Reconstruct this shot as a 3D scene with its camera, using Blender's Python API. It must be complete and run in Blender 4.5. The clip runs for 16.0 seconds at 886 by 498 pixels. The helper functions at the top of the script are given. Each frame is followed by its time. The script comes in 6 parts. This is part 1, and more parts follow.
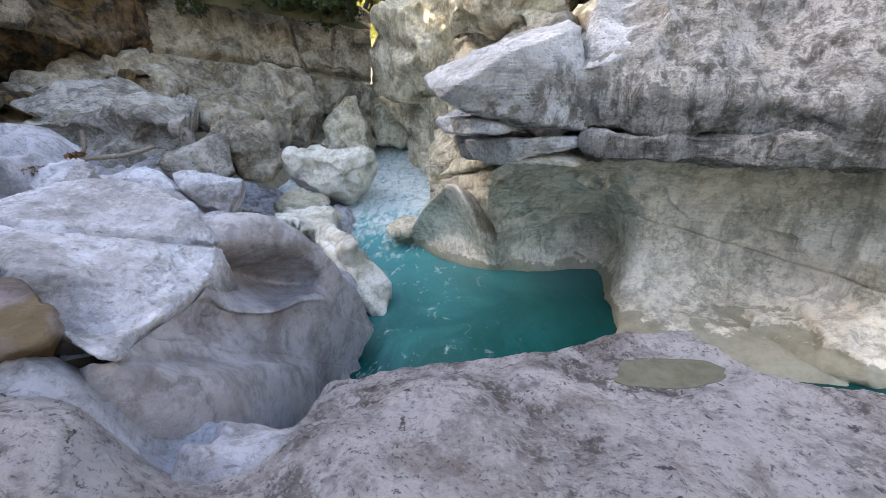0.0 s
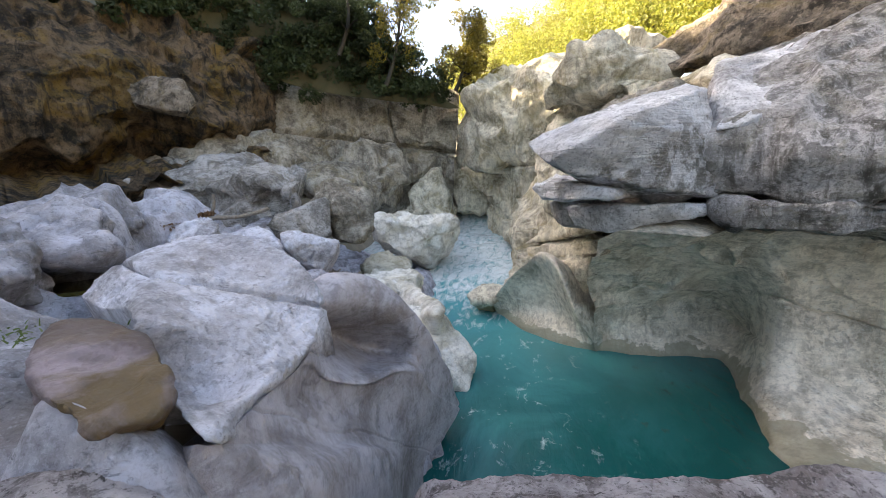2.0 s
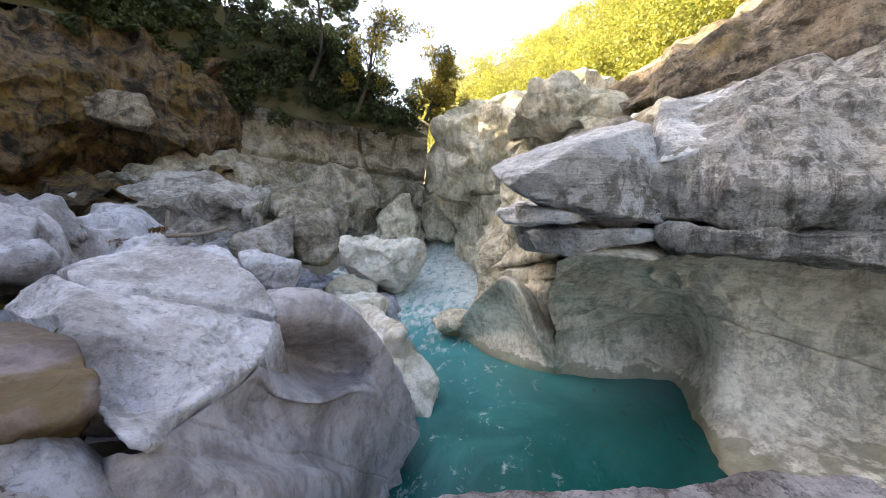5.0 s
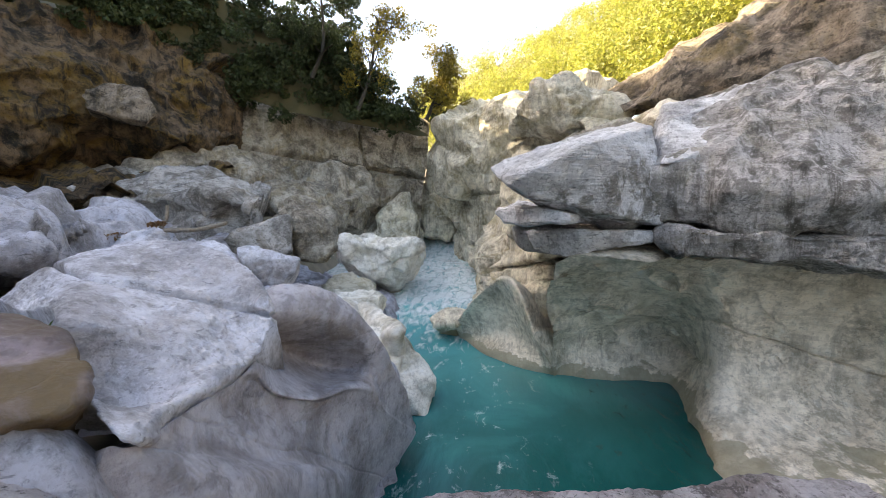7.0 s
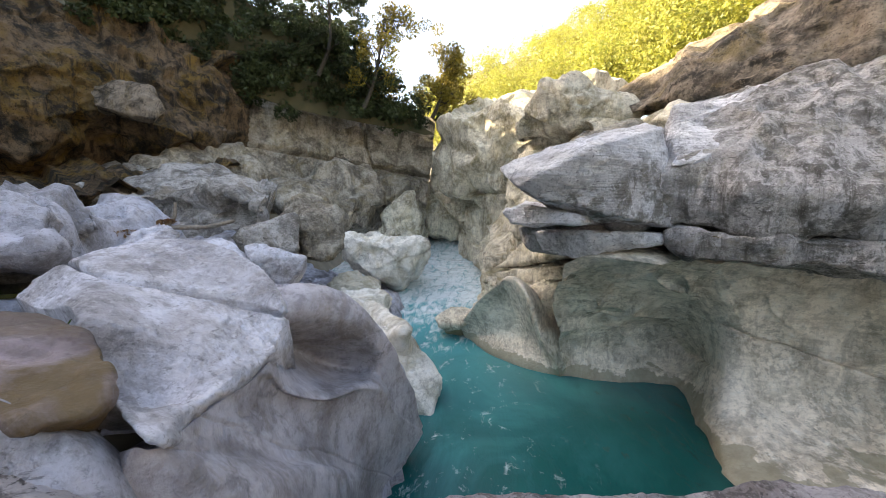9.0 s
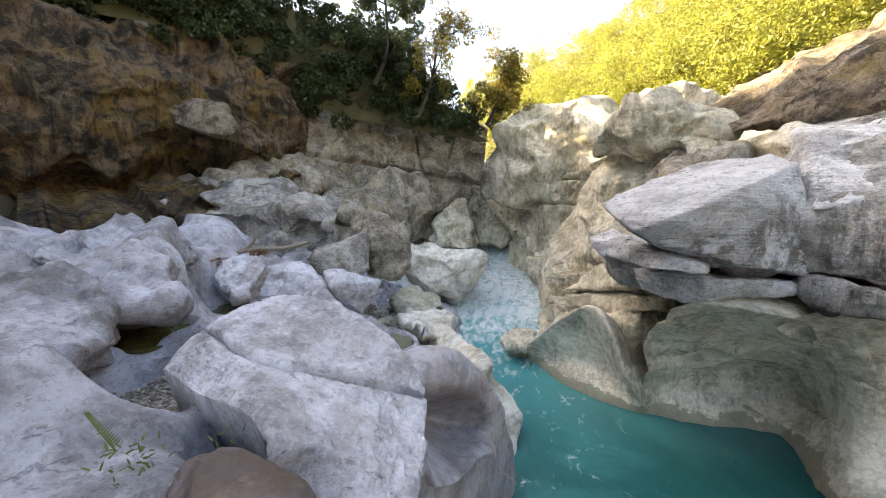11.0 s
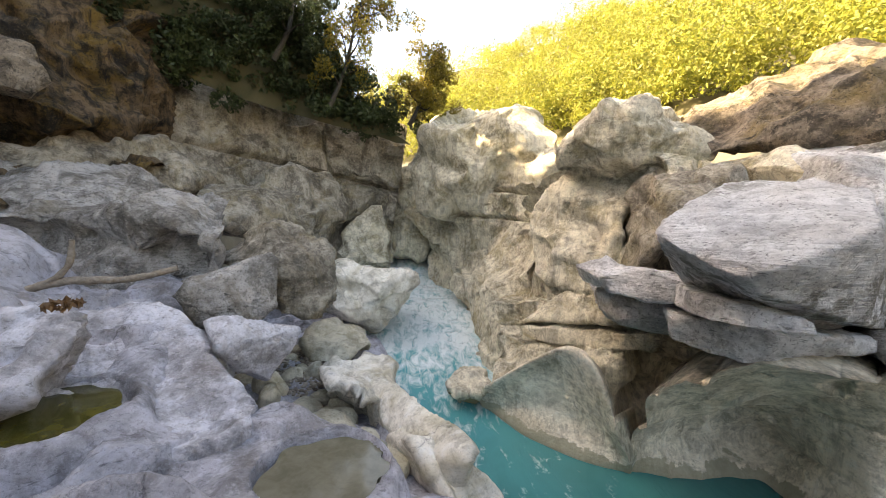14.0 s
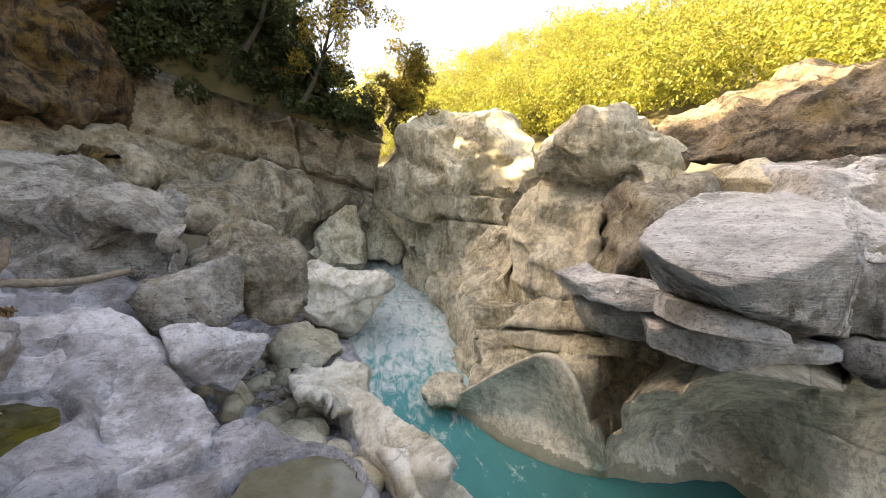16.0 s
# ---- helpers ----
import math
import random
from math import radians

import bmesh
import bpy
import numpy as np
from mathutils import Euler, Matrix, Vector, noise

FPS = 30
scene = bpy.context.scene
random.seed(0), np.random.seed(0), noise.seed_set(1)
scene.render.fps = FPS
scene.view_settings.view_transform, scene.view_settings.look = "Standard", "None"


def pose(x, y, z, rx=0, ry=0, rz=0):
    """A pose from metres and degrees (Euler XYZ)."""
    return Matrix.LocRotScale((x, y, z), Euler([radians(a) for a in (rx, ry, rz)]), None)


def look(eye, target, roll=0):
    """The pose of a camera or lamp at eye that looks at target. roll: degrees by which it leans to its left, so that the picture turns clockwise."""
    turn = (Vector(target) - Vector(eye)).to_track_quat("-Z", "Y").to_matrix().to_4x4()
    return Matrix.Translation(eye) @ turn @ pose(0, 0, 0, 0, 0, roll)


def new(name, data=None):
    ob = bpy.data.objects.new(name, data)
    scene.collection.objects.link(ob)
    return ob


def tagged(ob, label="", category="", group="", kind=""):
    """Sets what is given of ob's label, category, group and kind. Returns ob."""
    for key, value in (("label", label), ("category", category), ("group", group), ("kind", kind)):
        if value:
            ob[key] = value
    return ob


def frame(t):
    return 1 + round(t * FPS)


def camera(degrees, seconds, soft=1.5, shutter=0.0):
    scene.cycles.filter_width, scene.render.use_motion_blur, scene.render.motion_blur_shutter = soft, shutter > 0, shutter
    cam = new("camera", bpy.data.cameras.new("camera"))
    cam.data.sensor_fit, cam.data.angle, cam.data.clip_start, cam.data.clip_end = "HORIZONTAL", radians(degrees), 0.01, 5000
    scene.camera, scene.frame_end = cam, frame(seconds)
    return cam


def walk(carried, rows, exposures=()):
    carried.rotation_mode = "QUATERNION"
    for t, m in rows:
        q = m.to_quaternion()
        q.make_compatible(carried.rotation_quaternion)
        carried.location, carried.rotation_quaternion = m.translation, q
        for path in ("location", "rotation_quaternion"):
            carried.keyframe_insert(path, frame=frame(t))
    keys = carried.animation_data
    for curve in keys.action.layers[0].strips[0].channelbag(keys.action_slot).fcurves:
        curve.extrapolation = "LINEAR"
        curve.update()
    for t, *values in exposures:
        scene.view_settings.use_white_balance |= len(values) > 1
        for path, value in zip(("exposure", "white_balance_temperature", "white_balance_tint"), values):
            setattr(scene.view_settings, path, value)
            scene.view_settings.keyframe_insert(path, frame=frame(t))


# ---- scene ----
cam = camera(100.0, 16.0, soft=0.6)
PATH = [
    (0, look((0.473, -0.403, 4.547), (0.438, 2.425, 3.545), -3.97)),
    (0.5, look((0.215, -0.092, 4.568), (-0.194, 2.713, 3.585), -3.52)),
    (1, look((0.039, -0.015, 4.618), (-0.482, 2.776, 3.650), -3.60)),
    (1.5, look((-0.011, 0.033, 4.615), (-0.570, 2.818, 3.650), -3.42)),
    (2, look((-0.091, 0.039, 4.478), (-0.647, 2.953, 4.027), -3.50)),
    (2.5, look((-0.070, 0.024, 4.391), (-0.466, 2.987, 4.142), -3.00)),
    (3, look((-0.023, 0.010, 4.360), (-0.427, 2.974, 4.127), -3.02)),
    (3.5, look((-0.004, -0.004, 4.339), (-0.352, 2.967, 4.108), -2.70)),
    (4, look((0.005, -0.011, 4.332), (-0.294, 2.965, 4.100), -2.39)),
    (6.5, look((0.011, -0.003, 4.325), (-0.298, 2.971, 4.082), -1.33)),
    (7, look((0.016, 0.000, 4.319), (-0.278, 2.976, 4.076), -1.08)),
    (7.5, look((0.011, 0.011, 4.313), (-0.296, 2.985, 4.071), -0.90)),
    (8, look((0.023, 0.005, 4.317), (-0.284, 2.979, 4.069), -0.65)),
    (10.5, look((-0.811, -0.001, 4.785), (-1.234, 2.957, 4.520), -0.05)),
    (11, look((-1.245, 0.195, 5.115), (-1.826, 3.125, 4.831), -0.04)),
    (11.5, look((-1.719, 0.368, 5.211), (-1.928, 3.348, 4.939), 0.68)),
    (12, look((-2.001, 0.579, 5.356), (-2.070, 3.566, 5.089), 0.91)),
    (12.5, look((-2.295, 0.893, 5.381), (-2.225, 3.882, 5.131), 1.40)),
    (13, look((-2.520, 1.503, 5.282), (-2.477, 4.492, 5.035), 1.45)),
    (13.5, look((-2.715, 2.283, 5.274), (-2.540, 5.269, 5.044), 1.79)),
    (14, look((-2.876, 2.768, 5.312), (-2.608, 5.748, 5.095), 1.99)),
    (14.5, look((-2.948, 2.972, 5.389), (-2.627, 5.947, 5.172), 2.16)),
    (15, look((-2.946, 3.002, 5.367), (-2.586, 5.973, 5.157), 2.42)),
    (15.5, look((-2.948, 3.001, 5.357), (-2.580, 5.971, 5.150), 2.59)),
    (16, look((-2.944, 2.994, 5.351), (-2.469, 5.949, 5.154), 3.15)),
]
walk(cam, PATH, [(0.0, 2.62, 7500, 10), (2.0, 2.45, 7800, 10), (9.0, 2.42, 8000, 10), (11.0, 2.5, 8300, 10), (13.5, 2.45, 9000, 11), (16.0, 2.38, 9700, 12)])

# ---- light ----
SUN_TO = Vector((-0.82, 0.05, 0.57)).normalized()
world = bpy.data.worlds.new("sky")
scene.world = world
world.use_nodes = True
wn = world.node_tree.nodes
wl = world.node_tree.links
sky = wn.new("ShaderNodeTexSky")
sky.sky_type = "NISHITA"
sky.sun_disc = False
sky.sun_elevation = math.asin(SUN_TO.z)
sky.sun_rotation = math.atan2(SUN_TO.x, SUN_TO.y)
sky.dust_density = 3.0
sky.air_density = 1.0
wl.new(sky.outputs[0], wn["Background"].inputs[0])
wn["Background"].inputs[1].default_value = 0.15
sun_lamp = bpy.data.lights.new("sun", "SUN")
sun_lamp.energy = 5.0
sun_lamp.angle = radians(0.5)
sun_lamp.color = (1.0, 0.90, 0.72)
sun = new("sun", sun_lamp)
sun.matrix_world = look(SUN_TO * 60, (0, 0, 0))


# ---- number tools ----
def hash3(ix, iy, iz, seed):
    h = (ix * 374761393 + iy * 668265263 + iz * 2147483647 + seed * 1274126177) & 0xFFFFFFFF
    h = ((h ^ (h >> 13)) * 1274126177) & 0xFFFFFFFF
    h = ((h ^ (h >> 16)) * 2246822519) & 0xFFFFFFFF
    return (h ^ (h >> 15)) & 0xFFFFFFFF


def vnoise(p, seed=0):
    """Smooth noise from -1 to 1 at the rows of p."""
    i = np.floor(p).astype(np.int64)
    f = p - i
    w = f * f * f * (f * (f * 6 - 15) + 10)
    out = np.zeros(len(p))
    for dx in (0, 1):
        for dy in (0, 1):
            for dz in (0, 1):
                h = hash3(i[:, 0] + dx, i[:, 1] + dy, i[:, 2] + dz, seed)
                gx = ((h & 1023) / 511.5 - 1) * (f[:, 0] - dx)
                gy = (((h >> 10) & 1023) / 511.5 - 1) * (f[:, 1] - dy)
                gz = (((h >> 20) & 1023) / 511.5 - 1) * (f[:, 2] - dz)
                wt = (w[:, 0] if dx else 1 - w[:, 0]) * (w[:, 1] if dy else 1 - w[:, 1]) * (w[:, 2] if dz else 1 - w[:, 2])
                out += wt * (gx + gy + gz)
    return out * 1.4


def fbm(p, octaves=4, seed=0, ridged=False):
    out, amp, tot = np.zeros(len(p)), 1.0, 0.0
    q = np.array(p, float)
    for o in range(octaves):
        n = vnoise(q, seed + o)
        out += amp * ((1 - 2 * np.abs(n)) if ridged else n)
        tot += amp
        amp *= 0.5
        q = q * 2.03 + 17.1
    return out / tot


def mesh_of(name, verts, faces, material, smooth=True):
    me = bpy.data.meshes.new(name)
    me.from_pydata(np.asarray(verts).tolist(), [], faces if isinstance(faces, list) else faces.tolist())
    me.validate()
    me.update()
    if smooth:
        me.polygons.foreach_set("use_smooth", [True] * len(me.polygons))
    me.materials.append(material)
    return me


def thing(name, label, category, group="", kind=""):
    return tagged(new(name), label, category, group, kind)


def put(name, me, parent=None, label="", category="", group="", kind=""):
    ob = new(name, me)
    if parent is not None:
        ob.parent = parent
    return tagged(ob, label, category, group, kind)


def part(name, bm, material, parent, label="", smooth=True):
    me = bpy.data.meshes.new(name)
    bm.to_mesh(me)
    bm.free()
    if smooth:
        me.polygons.foreach_set("use_smooth", [True] * len(me.polygons))
    me.materials.append(material)
    return put(name, me, parent, label)


# ---- materials ----
def nodes_of(name):
    m = bpy.data.materials.new(name)
    m.use_nodes = True
    return m, m.node_tree.nodes, m.node_tree.links, m.node_tree.nodes["Principled BSDF"]


def tex_noise(n, l, vec, scale, detail=5.0, rough=0.6, dist=0.0):
    t = n.new("ShaderNodeTexNoise")
    t.inputs["Scale"].default_value = scale
    t.inputs["Detail"].default_value = detail
    t.inputs["Roughness"].default_value = rough
    t.inputs["Distortion"].default_value = dist
    l.new(vec, t.inputs["Vector"])
    return t.outputs["Fac"]


def ramp(n, l, fac, lo, hi):
    r = n.new("ShaderNodeMapRange")
    r.inputs["From Min"].default_value = lo
    r.inputs["From Max"].default_value = hi
    l.new(fac, r.inputs["Value"])
    return r.outputs[0]


def times(n, l, a, b):
    r = n.new("ShaderNodeMath")
    r.operation = "MULTIPLY"
    for k, v in ((0, a), (1, b)):
        if isinstance(v, (int, float)):
            r.inputs[k].default_value = v
        else:
            l.new(v, r.inputs[k])
    return r.outputs[0]


def mix(n, l, fac, a, b):
    r = n.new("ShaderNodeMix")
    r.data_type = "RGBA"
    if isinstance(fac, (int, float)):
        r.inputs[0].default_value = fac
    else:
        l.new(fac, r.inputs[0])
    for k, v in ((6, a), (7, b)):
        if isinstance(v, tuple):
            r.inputs[k].default_value = (*v, 1)
        else:
            l.new(v, r.inputs[k])
    return r.outputs[2]


def stretched(n, l, vec, scale, turn=(0, 0, 0)):
    r = n.new("ShaderNodeMapping")
    r.inputs["Scale"].default_value = scale
    r.inputs["Rotation"].default_value = turn
    l.new(vec, r.inputs["Vector"])
    return r.outputs[0]


def plus(n, l, a, b, k):
    """a + b * k"""
    r = n.new("ShaderNodeMath")
    r.operation = "MULTIPLY_ADD"
    l.new(b, r.inputs[0])
    r.inputs[1].default_value = k
    l.new(a, r.inputs[2])
    return r.outputs[0]


def along(n, l, vec, axis):
    r = n.new("ShaderNodeVectorMath")
    r.operation = "DOT_PRODUCT"
    l.new(vec, r.inputs[0])
    r.inputs[1].default_value = axis
    return r.outputs["Value"]


def rock_material(name, pale, deep, stain, stain_amount, lichen, lichen_amount, bands=0.0, streaks=0.0, bump=1.0, cracks=0.25, rough=0.85, tide=None, stain_size=0.7, stain_from=0.50, speck=1.0, lichen_size=7.0, zone=None, beds=0.0, lie=(0.1, -0.06, 0.0), pits=1.0):
    """Limestone: pale and deep grey in cloudy patches, stains, crisp lichen, bedding, drip streaks, granular pitted relief and hairline cracks.
    zone: (axis, from, to), the stretch of the rock over which lichen sets in. beds: relief of fine bedding that lies turned by lie."""
    m, n, l, b = nodes_of(name)
    pos = n.new("ShaderNodeNewGeometry").outputs["Position"]
    big = tex_noise(n, l, pos, 0.9, 9, 0.60, 0.9)
    c = mix(n, l, ramp(n, l, big, 0.46, 0.62), pale, deep)
    mid = tex_noise(n, l, pos, 4.5, 8, 0.72, 0.2)
    c = mix(n, l, times(n, l, ramp(n, l, mid, 0.49, 0.39), 0.50), c, tuple(v * 0.62 for v in deep))
    c = mix(n, l, times(n, l, ramp(n, l, mid, 0.54, 0.66), 0.55), c, tuple(min(0.9, v * 1.18) for v in pale))
    s = tex_noise(n, l, pos, stain_size, 8, 0.68, 1.2)
    c = mix(n, l, times(n, l, ramp(n, l, s, stain_from, stain_from + 0.14), stain_amount), c, stain)
    lay = tex_noise(n, l, stretched(n, l, pos, (0.6, 0.6, 9.0), lie), 1.6, 6, 0.65, 0.5)
    if bands:
        c = mix(n, l, times(n, l, ramp(n, l, lay, 0.50, 0.64), bands), c, tuple(v * 0.55 for v in deep))
    gate = None
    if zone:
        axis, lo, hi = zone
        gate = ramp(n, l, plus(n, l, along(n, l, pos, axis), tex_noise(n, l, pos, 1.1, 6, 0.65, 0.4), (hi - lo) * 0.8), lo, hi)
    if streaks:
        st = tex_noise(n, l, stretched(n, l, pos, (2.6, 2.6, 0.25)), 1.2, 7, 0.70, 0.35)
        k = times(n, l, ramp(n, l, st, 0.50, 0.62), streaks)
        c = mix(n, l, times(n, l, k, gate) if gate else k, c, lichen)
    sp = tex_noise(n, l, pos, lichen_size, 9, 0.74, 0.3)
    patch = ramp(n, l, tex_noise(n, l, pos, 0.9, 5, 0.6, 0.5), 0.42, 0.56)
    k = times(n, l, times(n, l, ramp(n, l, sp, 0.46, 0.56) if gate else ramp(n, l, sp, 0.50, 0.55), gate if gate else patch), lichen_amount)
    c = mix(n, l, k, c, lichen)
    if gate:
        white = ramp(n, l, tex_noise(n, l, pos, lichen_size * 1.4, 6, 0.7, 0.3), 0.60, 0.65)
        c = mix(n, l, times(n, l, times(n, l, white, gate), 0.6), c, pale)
    grain = tex_noise(n, l, pos, 21.0, 6, 0.78, 0.15)
    c = mix(n, l, times(n, l, ramp(n, l, grain, 0.45, 0.37), 0.75 * speck), c, tuple(v * 0.34 for v in deep))
    c = mix(n, l, times(n, l, ramp(n, l, grain, 0.56, 0.64), 0.40 * speck), c, tuple(min(0.92, v * 1.25) for v in pale))
    wob = n.new("ShaderNodeVectorMath")
    wob.operation = "ADD"
    nz = n.new("ShaderNodeTexNoise")
    nz.inputs["Scale"].default_value = 1.3
    nz.inputs["Detail"].default_value = 7
    nz.inputs["Roughness"].default_value = 0.62
    l.new(pos, nz.inputs["Vector"])
    l.new(pos, wob.inputs[0])
    l.new(nz.outputs["Color"], wob.inputs[1])
    vor = n.new("ShaderNodeTexVoronoi")
    vor.feature = "DISTANCE_TO_EDGE"
    vor.inputs["Scale"].default_value = 0.6
    l.new(wob.outputs[0], vor.inputs["Vector"])
    line = ramp(n, l, vor.outputs["Distance"], 0.010, 0.003)
    open_here = ramp(n, l, tex_noise(n, l, pos, 0.7, 3), 0.48, 0.56)
    crack = times(n, l, times(n, l, line, open_here), cracks)
    c = mix(n, l, crack, c, (0.04, 0.036, 0.032))
    dash = ramp(n, l, tex_noise(n, l, stretched(n, l, pos, (3.2, 3.2, 13.0), (0.25, -0.15, 0.3)), 1.8, 6, 0.62, 0.4), 0.635, 0.665)
    c = mix(n, l, times(n, l, dash, 0.75 * speck), c, tuple(v * 0.30 for v in deep))
    if tide:
        sep = n.new("ShaderNodeSeparateXYZ")
        l.new(pos, sep.inputs[0])
        edge = plus(n, l, sep.outputs[2], tex_noise(n, l, pos, 1.1, 6, 0.65), 1.0)
        c = mix(n, l, times(n, l, ramp(n, l, edge, 0.80, 0.77), 0.8), c, tide)
    l.new(c, b.inputs["Base Color"])
    b.inputs["Roughness"].default_value = rough
    b.inputs["Specular IOR Level"].default_value = 0.35
    h = times(n, l, mid, 0.095)
    h = plus(n, l, h, grain, 0.024)
    h = plus(n, l, h, tex_noise(n, l, pos, 70.0, 3, 0.7), 0.006)
    pit = n.new("ShaderNodeTexVoronoi")
    pit.inputs["Scale"].default_value = 9.0
    l.new(wob.outputs[0], pit.inputs["Vector"])
    hole = times(n, l, ramp(n, l, pit.outputs["Distance"], 0.34, 0.12), ramp(n, l, tex_noise(n, l, pos, 2.3, 4), 0.50, 0.58))
    h = plus(n, l, h, hole, -0.020 * pits)
    if beds:
        h = plus(n, l, h, lay, 0.10 * beds)
        fine = tex_noise(n, l, stretched(n, l, pos, (1.6, 1.6, 34.0), lie), 1.5, 5, 0.7, 0.6)
        h = plus(n, l, h, fine, 0.032 * beds)
    h = plus(n, l, h, crack, -0.03)
    h = plus(n, l, h, dash, -0.018 * speck)
    bp = n.new("ShaderNodeBump")
    bp.inputs["Strength"].default_value = 1.0
    bp.inputs["Distance"].default_value = bump
    l.new(h, bp.inputs["Height"])
    l.new(bp.outputs[0], b.inputs["Normal"])
    return m


def leaf_material(name, a, bcol, trans=0.35):
    m, n, l, b = nodes_of(name)
    pos = n.new("ShaderNodeNewGeometry")
    c = mix(n, l, pos.outputs["Random Per Island"], a, bcol)
    # broad dark clumps in the colour stand in for shade between crowns
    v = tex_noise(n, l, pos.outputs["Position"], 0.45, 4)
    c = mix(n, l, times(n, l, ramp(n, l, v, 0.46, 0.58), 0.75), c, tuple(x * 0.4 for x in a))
    l.new(c, b.inputs["Base Color"])
    b.inputs["Roughness"].default_value = 0.55
    t = n.new("ShaderNodeBsdfTranslucent")
    l.new(c, t.inputs["Color"])
    mx = n.new("ShaderNodeMixShader")
    mx.inputs[0].default_value = trans
    l.new(b.outputs[0], mx.inputs[1])
    l.new(t.outputs[0], mx.inputs[2])
    l.new(mx.outputs[0], n["Material Output"].inputs["Surface"])
    return m


def plain_material(name, a, bcol, scale=6.0, rough=0.8, bump=0.3):
    m, n, l, b = nodes_of(name)
    pos = n.new("ShaderNodeNewGeometry").outputs["Position"]
    f = tex_noise(n, l, pos, scale, 6, 0.65, 0.4)
    l.new(mix(n, l, ramp(n, l, f, 0.35, 0.65), a, bcol), b.inputs["Base Color"])
    b.inputs["Roughness"].default_value = rough
    bp = n.new("ShaderNodeBump")
    bp.inputs["Strength"].default_value = bump
    bp.inputs["Distance"].default_value = 0.03
    l.new(f, bp.inputs["Height"])
    l.new(bp.outputs[0], b.inputs["Normal"])
    return m


M_PALE = rock_material("pale_limestone", (0.72, 0.72, 0.79), (0.40, 0.39, 0.42), (0.24, 0.205, 0.185), 0.45, (0.13, 0.12, 0.11), 0.3, bump=1.1, cracks=0.2, speck=0.6)
M_FORE = rock_material("pitted_limestone", (0.50, 0.465, 0.475), (0.27, 0.24, 0.24), (0.17, 0.125, 0.105), 0.55, (0.10, 0.085, 0.08), 0.9, bump=1.5, speck=1.2, lichen_size=5.0)
M_POLISH = rock_material("polished_limestone", (0.42, 0.40, 0.43), (0.23, 0.21, 0.22), (0.20, 0.155, 0.11), 0.45, (0.13, 0.10, 0.07), 0.25, bump=0.45, cracks=0.3, rough=0.5, speck=0.3, pits=0.3)
M_WASH = rock_material("washed_limestone", (0.92, 0.84, 0.72), (0.66, 0.59, 0.48), (0.40, 0.35, 0.25), 0.5, (0.16, 0.15, 0.11), 0.45, bands=0.22, bump=0.6, cracks=0.12, rough=0.65, speck=0.5, tide=(0.30, 0.28, 0.20), streaks=0.45, pits=0.5, lie=(0.25, -0.3, 0.0))
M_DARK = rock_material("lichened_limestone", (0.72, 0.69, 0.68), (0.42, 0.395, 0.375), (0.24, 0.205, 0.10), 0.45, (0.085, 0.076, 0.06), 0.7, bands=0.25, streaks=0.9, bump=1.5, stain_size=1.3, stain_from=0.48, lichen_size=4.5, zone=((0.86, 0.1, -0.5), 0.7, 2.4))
M_SLAB = rock_material("weathered_slab", (0.90, 0.885, 0.89), (0.60, 0.58, 0.585), (0.30, 0.27, 0.22), 0.35, (0.14, 0.13, 0.11), 0.4, bands=0.08, bump=1.2, beds=0.6, lie=(-0.45, 0.35, 0.4))
# flanks below the lip darkened: lichen, plus the underside's shade put in the colour
M_CAP = rock_material("dark_flanked_slab", (0.90, 0.885, 0.89), (0.66, 0.64, 0.645), (0.36, 0.33, 0.28), 0.25, (0.12, 0.10, 0.06), 0.75, bump=1.6, beds=0.6, lie=(-0.45, 0.35, 0.4), lichen_size=3.0, zone=((0.235, 0.535, -1.0), -1.20, -0.90))
M_GREY = rock_material("grey_limestone", (0.50, 0.475, 0.455), (0.20, 0.185, 0.165), (0.16, 0.13, 0.08), 0.6, (0.08, 0.07, 0.06), 0.5, bands=0.3, bump=1.2, cracks=0.5, beds=0.12)
M_BROWN = rock_material("brown_cliff", (0.22, 0.15, 0.09), (0.035, 0.032, 0.023), (0.24, 0.145, 0.022), 0.75, (0.015, 0.013, 0.012), 0.8, streaks=0.8, bump=2.2, stain_size=0.45, lichen_size=2.4)
M_TAN = rock_material("tan_limestone", (0.86, 0.79, 0.64), (0.52, 0.46, 0.34), (0.36, 0.28, 0.10), 0.55, (0.12, 0.10, 0.07), 0.45, bands=0.1, streaks=0.4, bump=1.0, cracks=0.4, tide=(0.22, 0.20, 0.09), speck=0.6)
M_RIM = rock_material("brown_rim_limestone", (0.38, 0.31, 0.24), (0.10, 0.08, 0.06), (0.20, 0.14, 0.03), 0.6, (0.03, 0.026, 0.02), 0.85, streaks=0.4, bump=1.6, cracks=0.4, lichen_size=3.0)
# brown limestone for rocks in shade; the darker tone is in its base colour
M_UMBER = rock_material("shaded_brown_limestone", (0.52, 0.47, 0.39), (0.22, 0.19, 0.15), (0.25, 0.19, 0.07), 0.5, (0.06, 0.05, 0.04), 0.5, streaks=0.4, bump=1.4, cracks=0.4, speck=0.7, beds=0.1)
M_BANK = rock_material("bank_limestone", (0.55, 0.55, 0.62), (0.28, 0.275, 0.30), (0.20, 0.17, 0.15), 0.45, (0.12, 0.11, 0.10), 0.3, bump=1.0, cracks=0.4, speck=0.6)
M_CREAM = rock_material("cream_limestone", (0.88, 0.84, 0.76), (0.60, 0.56, 0.47), (0.38, 0.31, 0.14), 0.45, (0.15, 0.13, 0.09), 0.3, bump=0.8, cracks=0.4, speck=0.5)
